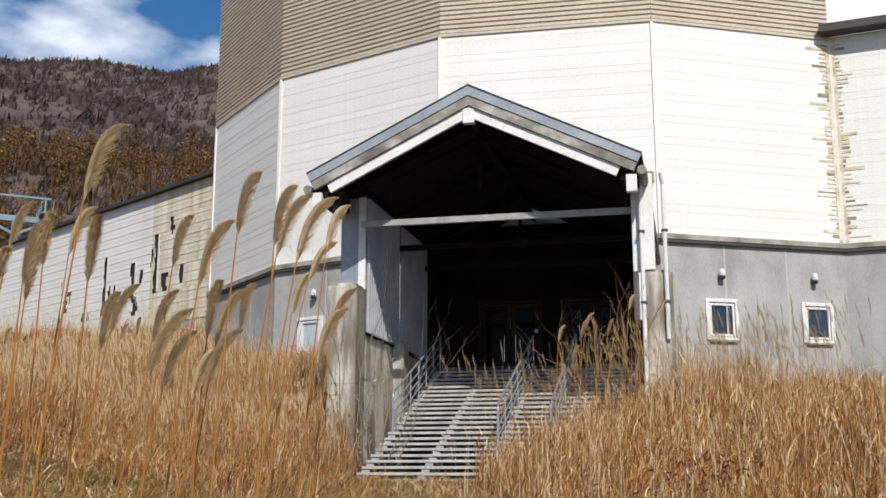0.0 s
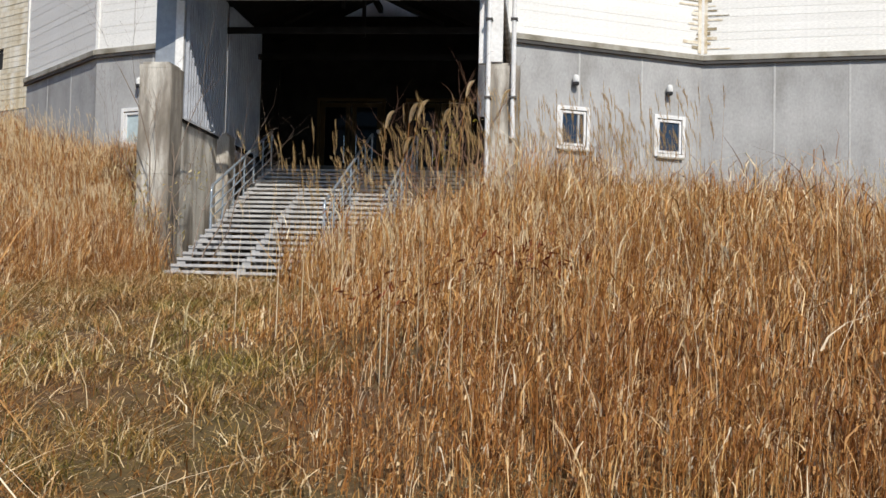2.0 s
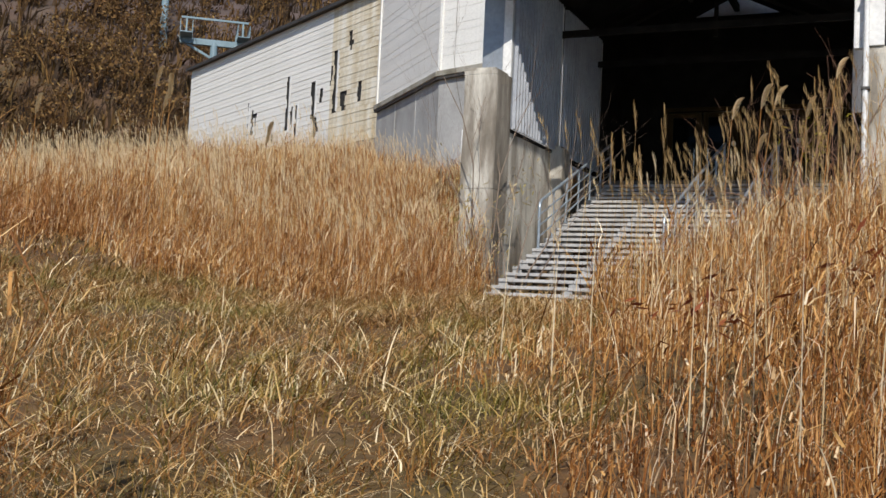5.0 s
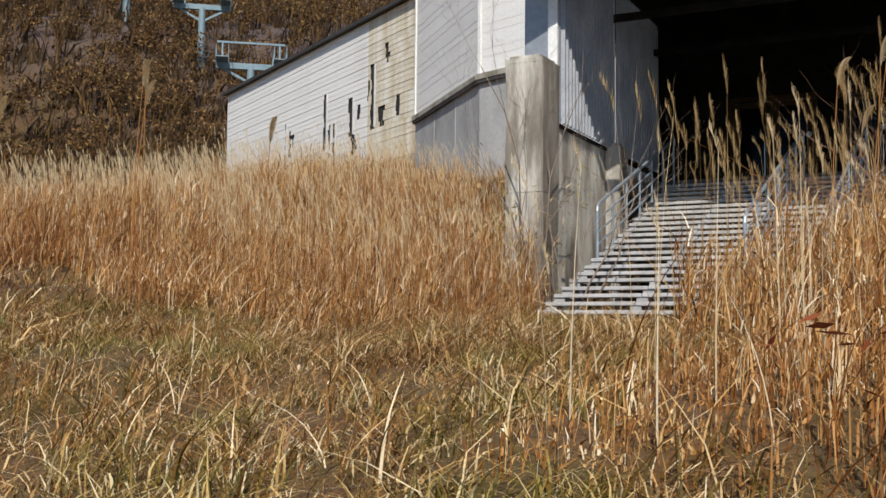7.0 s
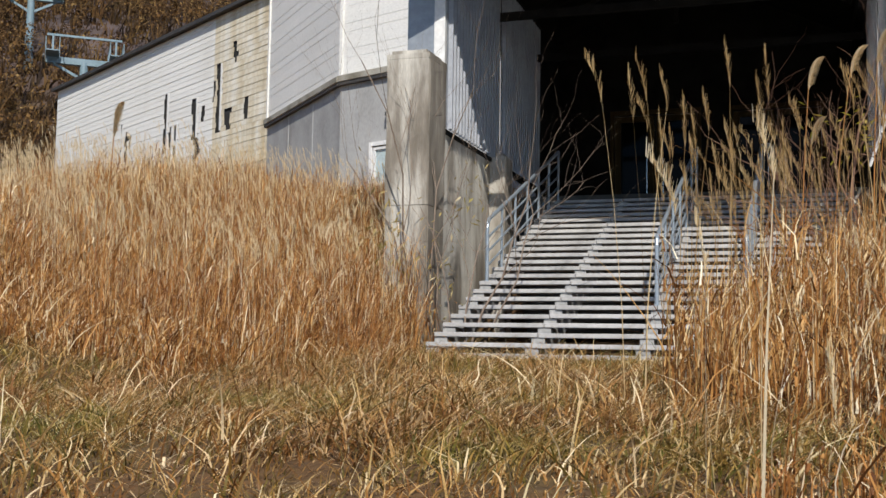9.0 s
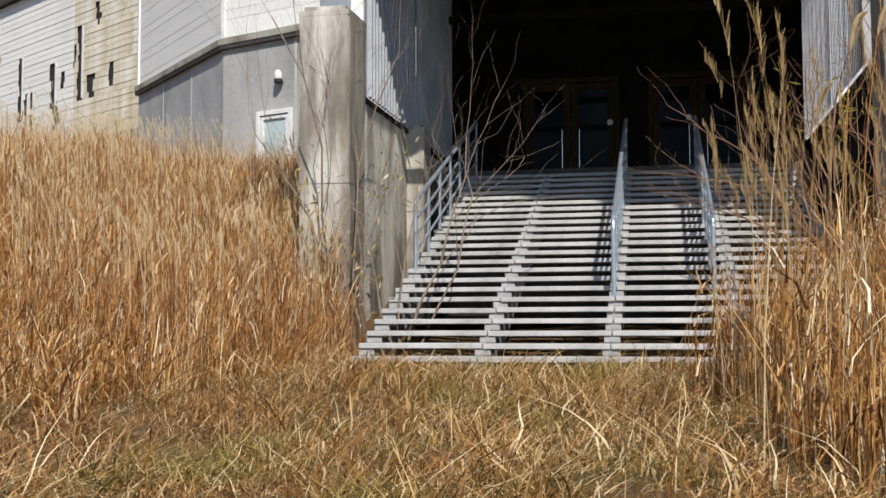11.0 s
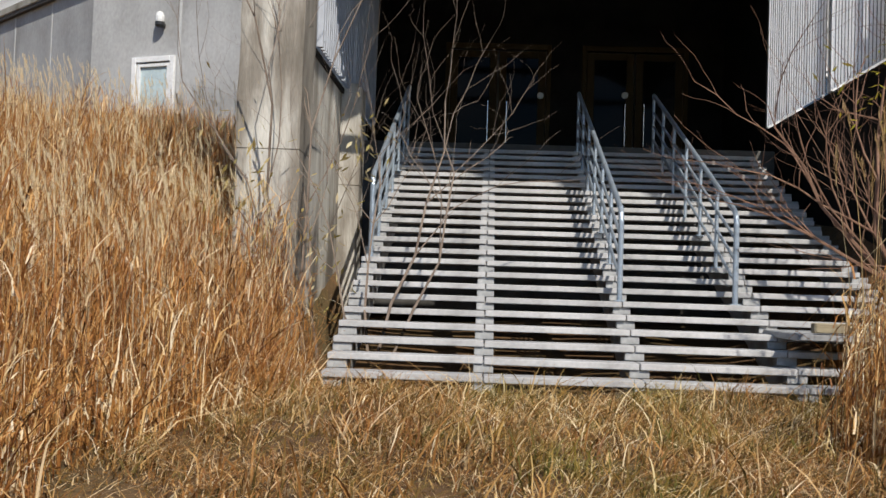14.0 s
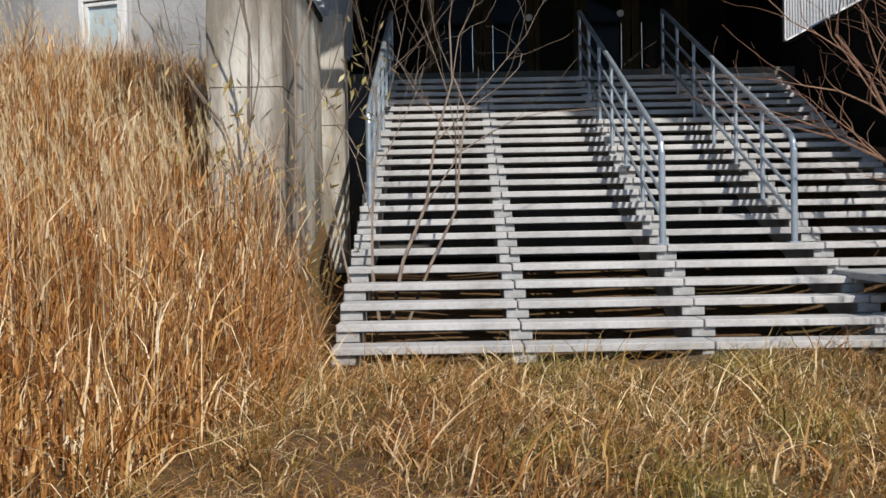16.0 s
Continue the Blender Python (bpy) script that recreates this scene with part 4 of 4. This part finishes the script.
# wide pale arching leaves at the foot of the banks, and tufts round the pier
for n, x0, x1, y0, y1 in ((4200, -7, -1.7, -7.5, 1), (3800, 2.4, 7.5, -19, 0), (1400, 0.8, 4.4, -21.5, -15.4)):
    x, y = scatter(n, x0, x1, y0, y1, tall_zone)
    pieces.append(blades(rng, x, y, rng.uniform(0.45, 1.05, len(x)), np.where((y < -8) & (x > 2.2) & ~((x < 4.4) & (y < -15)), 0.5, 1.0) * rng.uniform(0.010, 0.021, len(x)), 0.6, 1.05, segs=7, kink=0.15))
x, y = scatter(2600, -3.3, -1.62, -2.2, 2.3, lambda p, q: p < -1.62 - 0.12 * (q + 0.4))
pieces.append(blades(rng, x, y, rng.uniform(0.25, 0.9, len(x)), rng.uniform(0.006, 0.014, len(x)), 0.5, 0.7, segs=4, kink=0.4))
stuff("tall_grass", pieces, "tall", "dense waist-high dry golden-brown meadow grass", "grass")


def low_zone(x, y):
    return ~tall_zone(x, y) & ~built(x, y)


def tufted(x, y):
    """0 to 1: where the short grass stands in tufts."""
    return np.clip(0.5 + 0.55 * np.sin(x * 3.1 + 2 * np.sin(y * 1.7)) * np.sin(y * 3.6 + np.sin(x * 2.3)) + 0.3 * np.sin(x * 7.3 + y * 5.1), 0, 1)


pieces = []
for n, x0, x1, y0, y1, wid, ht, segs in ((110000, -4.5, 4.0, -9.5, 0, 0.0085, 0.16, 3), (62000, -7, 5, -16, -7, 0.010, 0.17, 3), (46000, -9, 8.2, -24, -12, 0.011, 0.20, 3), (45000, -30, -2, -26, 0, 0.022, 0.30, 2), (16000, -60, -20, -20, 4, 0.05, 0.45, 2), (12000, 0, 9, -30, -21, 0.01, 0.22, 2)):
    x, y = scatter(n, x0, x1, y0, y1, low_zone)
    t_ = tufted(x, y)
    h = ht * (0.45 + 1.1 * t_) * rng.uniform(0.35, 1.4, len(x))
    pieces.append(blades(rng, x, y, h, wid * rng.uniform(0.5, 1.5, len(x)), 1.0, 0.75, segs=segs, kink=1.0))
# longer curling straws and standing tufts
x, y = scatter(17000, -5, 5, -13, 0.2, lambda p, q: ~built(p, q))
k = tufted(x * 0.6, y * 0.6 + 3) > 0.55
x, y = x[k], y[k]
pieces.append(blades(rng, x, y, rng.uniform(0.2, 0.5, len(x)), rng.uniform(0.007, 0.018, len(x)), 0.7, 1.0, segs=6, kink=0.4))
x, y = scatter(8000, -9, 7, -24, -12, low_zone)
k = tufted(x * 0.5, y * 0.5) > 0.5
pieces.append(blades(rng, x[k], y[k], rng.uniform(0.25, 0.6, k.sum()), rng.uniform(0.006, 0.014, k.sum()), 0.7, 0.9, segs=4, kink=0.4))
stuff("short_grass", pieces, "short", "trampled short grass, straw-coloured with green tufts", "grass")

# seed heads over the meadow edges
pieces = []


def heads(x, y, hbase, size):
    n = len(x)
    stalk = blades(rng, x, y, hbase, 0.010 * np.ones(n), 0.05, 0.0, wind=(0.0, 0.0))
    pieces.append(stalk)
    tops = stalk[0].reshape(n, -1, 3)[:, -1]
    per = 44
    idx_ = np.repeat(np.arange(n), per)
    m_ = len(idx_)
    t = rng.uniform(0, 1, m_)
    bend = np.repeat(rng.uniform(0.05, 0.5, n), per)
    ang = np.repeat(rng.uniform(2.2, 4.6, n), per)
    sz = np.repeat(size * rng.uniform(0.7, 1.2, n), per)
    cx = tops[idx_, 0] + np.cos(ang) * bend * sz * t ** 1.6
    cy = tops[idx_, 1] + np.sin(ang) * bend * sz * t ** 1.6
    cz = tops[idx_, 2] + sz * (t - 0.35 * bend * t ** 2) - 0.05
    out = rng.uniform(0, 2 * np.pi, m_)
    r = sz * 0.085 * np.sin(np.pi * np.clip(t * 0.85 + 0.12, 0, 1))
    ex, ey, ez = cx + np.cos(out) * r, cy + np.sin(out) * r, cz + sz * rng.uniform(0.16, 0.34, m_)
    w_ = 0.002 + sz * 0.005
    co = np.empty((m_, 4, 3), np.float32)
    co[:, 0] = np.stack([cx, cy, cz], 1)
    co[:, 1] = np.stack([cx + w_ * np.sin(out), cy - w_ * np.cos(out), cz + w_], 1)
    co[:, 2] = np.stack([ex + w_ * 0.4 * np.sin(out), ey - w_ * 0.4 * np.cos(out), ez], 1)
    co[:, 3] = np.stack([ex, ey, ez - w_ * 0.5], 1)
    pieces.append((co.reshape(-1, 3), np.arange(m_ * 4).reshape(-1, 4)))


x, y = scatter(520, 2.6, 9, -7, 1.5, tall_zone)
heads(x, y, rng.uniform(1.5, 2.4, len(x)), 0.32)
x, y = scatter(34, 2.6, 3.4, -8.0, -3.5, lambda p, q: p > 2.2)
heads(x, y, rng.uniform(1.4, 2.15, len(x)), 0.30)
stuff("seed_heads", pieces, "seed", "slender straw-brown seed heads beside the stair", "grass")
pieces = []
x, y = scatter(500, -50, -14, 8, 42, tall_zone)
heads(x, y, rng.uniform(1.4, 2.3, len(x)), 0.45)
x, y = scatter(160, -12, -2.5, -2, 7, tall_zone)
heads(x, y, rng.uniform(1.3, 1.8, len(x)), 0.22)
x, y = scatter(1700, -13, -2.3, -3, 9, tall_zone)
heads(x, y, rng.uniform(1.1, 1.85, len(x)) * full_height(x, y), 0.24)
x, y = scatter(2600, -38, -9, -2, 32, tall_zone)
heads(x, y, rng.uniform(1.0, 1.65, len(x)), 0.32)
x, y = scatter(1200, 3.4, 16, -14, 10, tall_zone)
heads(x, y, rng.uniform(0.8, 1.5, len(x)), 0.18)
stuff("meadow_plumes", pieces, "plume", "pale golden seed plumes standing over the meadow", "grass")


def pampas(x, y, h, size, tilt, label="tall pampas stalk with a feathery golden plume"):
    """One tall stalk with its plume; the plume nods to one side."""
    p = thing("pampas_stalk", label, "pampas grass", (x, y, float(height(x, y))), random.uniform(-50, 40), "pampas grass")
    pts = [(tilt * t ** 2, 0, h * t) for t in (0, 0.35, 0.7, 1.0)]
    part("stalk", tube(bmesh.new(), [(0, 0, -0.1)] + pts[1:], [0.008, 0.007, 0.006, 0.004], 5), "tall", p)
    n = 1000
    co = np.empty((n, 3, 2, 3), np.float32)
    t = rng.uniform(0, 1, n)
    out = rng.uniform(0, 2 * np.pi, n)
    cx = tilt + 2 * tilt / h * size * t + 0.22 * size * t ** 2 * np.sign(tilt)
    cz = h - 0.05 + size * (t - 0.3 * t ** 2)
    ln = size * 0.42 * (0.35 + 0.65 * np.sin(np.pi * np.clip(0.15 + 0.8 * t, 0, 1)))
    for k in range(3):
        u_ = k / 2
        r = ln * 0.25 * u_
        w_ = 0.0032 * (1 - 0.7 * u_) * (1 + 0 * t)
        X = cx + np.cos(out) * r + 0.25 * ln * u_ ** 2 * np.sign(tilt)
        Y = np.sin(out) * r
        Z = cz + ln * (0.95 * u_ - 0.45 * u_ ** 2)
        for s_, sg in enumerate((-1, 1)):
            co[:, k, s_] = np.stack([X + sg * w_ * np.sin(out), Y - sg * w_ * np.cos(out), Z], 1)
    b_ = (np.arange(n) * 6)[:, None]
    q = np.concatenate([b_ + np.array([[0, 1, 3, 2]]), b_ + np.array([[2, 3, 5, 4]])], 0)
    ob = new("plume", raw_mesh("plume", co.reshape(-1, 3), q, "plume"))
    ob.parent = p
    tagged(ob, "feathery golden seed plume")


random.seed(21)
for k in range(34):
    a = random.uniform(0, 6.28)
    r = 1.25 * math.sqrt(random.random())
    pampas(2.6 + r * math.cos(a), -18.7 + 1.7 * r * math.sin(a), random.uniform(2.3, 3.3), random.uniform(0.36, 0.52), random.uniform(0.1, 0.4))
for x, y, h in ((-3.5, -7.0, 2.7), (-4.4, -6.2, 2.5), (-5.5, -5.0, 2.9), (-3.1, -5.2, 2.3), (-6.5, -6.5, 2.2), (3.6, -3.5, 2.9), (3.9, -2.4, 3.1), (4.4, -1.6, 2.8), (3.6, -1.2, 2.6), (4.9, -3.0, 2.9), (4.2, -4.6, 2.6), (5.5, -2.0, 2.8)):
    pampas(x, y, h, 0.42, random.uniform(0.05, 0.3))


# ---------------------------------------------------------------- bare shrubs and vines
def branches(bm, p, d, length, r, depth, spread=0.6, up=0.1, sides=5):
    p, d = Vector(p), Vector(d).normalized()
    n_ = 5
    pts, rad = [p.copy()], [r]
    for k in range(n_):
        d = (d + Vector((random.gauss(0, 0.2), random.gauss(0, 0.2), random.gauss(0, 0.13) + up * 0.3))).normalized()
        p = p + d * (length / n_)
        pts.append(p.copy()), rad.append(r * (1 - 0.6 * (k + 1) / n_))
        if depth > 0 and k >= 1:
            for _ in range(2 if random.random() < 0.35 else 1):
                side_ = Vector((random.gauss(0, 1), random.gauss(0, 1), random.gauss(0.2, 0.7))).normalized()
                branches(bm, p, d + side_ * spread, length * random.uniform(0.4, 0.65), rad[-1] * 0.6, depth - 1, spread, up, 4)
    tube(bm, pts, rad, sides)


def shrub(name, stems, label, mat="bark"):
    t = thing(name, label, "shrub", stems[0][0])
    inv = Vector(stems[0][0])
    for p, d, length, r, depth, spread, up in stems:
        bm = bmesh.new()
        branches(bm, Vector(p) - inv, d, length, r, depth, spread, up)
        part("branch", bm, mat, t)
    return t


random.seed(8)
shrub("bare_shrub", [((-1.15, 1.2, 0.2), (0.15, 0.1, 1), 3.4, 0.021, 2, 0.7, 0.1), ((-1.25, 1.3, 0.2), (-0.15, 0.0, 1), 2.9, 0.017, 2, 0.6, 0.2), ((-1.0, 1.35, 0.2), (0.3, 0.2, 1), 3.0, 0.018, 2, 0.7, 0.1),
                     ((-1.35, 1.5, 0.2), (-0.05, 0.3, 1), 2.5, 0.013, 2, 0.6, 0.2)], "leafless grey shrub growing through the stair edge")
shrub("climbing_vine", [((-2.3, 2.2, 0.1), (-0.12, 0.02, 1), 5.0, 0.022, 2, 0.5, 0.5), ((-2.1, 2.15, 0.1), (-0.05, 0.03, 1), 4.6, 0.020, 2, 0.5, 0.5), ((-2.5, 2.2, 0.1), (0.1, 0.02, 1), 3.6, 0.018, 2, 0.6, 0.4),
                        ((-1.95, 2.3, 0.1), (-0.15, 0.1, 1), 3.8, 0.018, 2, 0.5, 0.5)], "bare woody vines climbing the weathered pier")
shrub("bare_tree", [((4.75, 1.7, 0.7), (-0.2, 0.1, 1), 2.9, 0.036, 2, 0.7, 0.15), ((4.75, 1.6, 0.9), (-0.65, -0.05, 0.75), 2.6, 0.03, 2, 0.7, 0.1), ((4.8, 1.7, 0.7), (0.15, 0.1, 1), 2.8, 0.035, 2, 0.6, 0.2),
                    ((4.75, 1.6, 1.1), (-0.9, 0.05, 0.35), 2.2, 0.024, 2, 0.7, 0.1)], "leafless reddish tree leaning over the stair", "redtwig")
shrub("bare_shrub", [((4.9, 0.9, 0.5), (-0.5, 0.0, 1), 2.4, 0.02, 2, 0.8, 0.1), ((5.0, 1.0, 0.5), (-0.2, -0.1, 1), 2.6, 0.02, 2, 0.8, 0.1), ((4.8, 1.2, 0.5), (-0.75, 0.15, 0.8), 2.3, 0.018, 2, 0.8, 0.1), ((4.9, 1.4, 0.5), (-0.35, 0.4, 1), 2.6, 0.02, 2, 0.8, 0.1)], "tangled leafless shrub crowding the stair edge", "redtwig")


def leaves(name, at, n, spread, size, mat, label, hang=0.3):
    """A tuft of separate pointed leaves."""
    bm = bmesh.new()
    for _ in range(n):
        c = Vector((random.gauss(0, spread[0]), random.gauss(0, spread[1]), random.gauss(0, spread[2])))
        d = Vector((random.gauss(0, 1), random.gauss(0, 1), random.gauss(-hang, 0.5))).normalized()
        s_ = d.cross(Vector((random.random(), random.random(), 1))).normalized()
        l_ = size * random.uniform(0.6, 1.3)
        v = [bm.verts.new(c), bm.verts.new(c + d * l_ * 0.45 + s_ * l_ * 0.11), bm.verts.new(c + d * l_), bm.verts.new(c + d * l_ * 0.45 - s_ * l_ * 0.11)]
        bm.faces.new(v)
    ob = part(name, bm, mat)
    ob.location = at
    return tagged(ob, label, "leaves", kind="stuff")


leaves("yellow_leaves", (4.3, 1.6, 3.4), 60, (0.3, 0.3, 0.25), 0.13, "leaf", "yellow-green leaves left on the bare tree")
leaves("yellow_leaves", (-1.85, 1.9, 1.5), 90, (0.2, 0.15, 0.55), 0.13, "dryleaf", "yellowing leaves hanging beside the pier", 1.2)
leaves("dry_leaves", (-2.8, 1.9, 1.7), 190, (0.28, 0.18, 0.6), 0.15, "dryleaf", "long drooping dry leaves before the pier", 1.2)
leaves("dry_leaves", (-1.5, 2.3, 2.7), 40, (0.12, 0.12, 0.25), 0.16, "dryleaf", "drooping straw-coloured leaves on a stalk", 1.2)
leaves("red_fern", (6.3, -11.5, 0.25), 170, (0.32, 0.2, 0.13), 0.12, "redleaf", "dark red-brown dried fern in the meadow")
leaves("red_fern", (5.2, -13.0, -0.1), 60, (0.2, 0.15, 0.1), 0.11, "redleaf", "dark red-brown dried fern in the meadow")

# ---------------------------------------------------------------- hillside brush and forest
pieces = []


def tufts(n, x0, x1, y0, y1, per, hgt, wid, keep):
    x, y = scatter(n, x0, x1, y0, y1, keep)
    h = hgt * rng.uniform(0.5, 1.4, len(x))
    X = np.repeat(x, per) + rng.normal(0, 1, len(x) * per) * np.repeat(h, per) * 0.28
    Y = np.repeat(y, per) + rng.normal(0, 1, len(x) * per) * np.repeat(h, per) * 0.28
    H = np.repeat(h, per) * rng.uniform(0.4, 1.1, len(X))
    return blades(rng, X, Y, H, wid * np.repeat(h, per) / hgt * rng.uniform(0.5, 1.5, len(X)), 0.45, 0.15, segs=2)


up = lambda a, c: (lambda x, y: ((-0.55 * x + 0.83 * y) > a) & ((-0.55 * x + 0.83 * y) < c) & ~built(x, y))
stuff("hillside_brush", [tufts(3600, -150, -20, 30, 150, 12, 1.8, 0.22, up(62, 150)), tufts(1500, -90, -30, 40, 80, 14, 1.5, 0.14, up(60, 82))], "brush", "rust-brown brush on the hillside", "brush")


def crowns(n, x0, x1, y0, y1, keep):
    """Autumn trees on the hillside: trunks, limbs and loose crowns of small leaf clumps."""
    x, y = scatter(n, x0, x1, y0, y1, keep)
    n = len(x)
    h = rng.uniform(3.0, 6.5, n)
    out = [blades(rng, np.repeat(x, 6), np.repeat(y, 6), np.repeat(h, 6) * rng.uniform(0.6, 0.95, n * 6), 0.16 * np.ones(n * 6), 0.28, 0.0, segs=3, kink=0.15)]
    per, lumps = 300, 7
    lx, ly = rng.normal(0, 0.24, (n, lumps)) * h[:, None], rng.normal(0, 0.24, (n, lumps)) * h[:, None]
    lz = rng.uniform(0.35, 0.92, (n, lumps)) * h[:, None]
    i, j = np.repeat(np.arange(n), per), rng.integers(0, lumps, n * per)
    d = rng.normal(0, 1, (n * per, 3))
    d *= (rng.uniform(0.5, 1, n * per) * h[i] * 0.17 / np.linalg.norm(d, axis=1))[:, None]
    c = np.stack([x[i] + lx[i, j], y[i] + ly[i, j], height(x, y)[i] + lz[i, j]], 1) + d
    e1, e2 = rng.normal(0, 0.11, (2, n * per, 3))
    out.append((np.stack([c, c + e1, c + e1 + e2, c + e2], 1).reshape(-1, 3), np.arange(n * per * 4).reshape(-1, 4)))
    return out


stuff("hillside_trees", crowns(520, -130, -20, 32, 130, up(64, 125)), "autumn", "rust-brown autumn trees on the lower hillside", "trees")
stuff("far_forest", [tufts(26000, -420, 60, 60, 480, 6, 2.0, 0.6, up(130, 436))], "wood", "leafless purple-brown forest on the mountain", "forest")
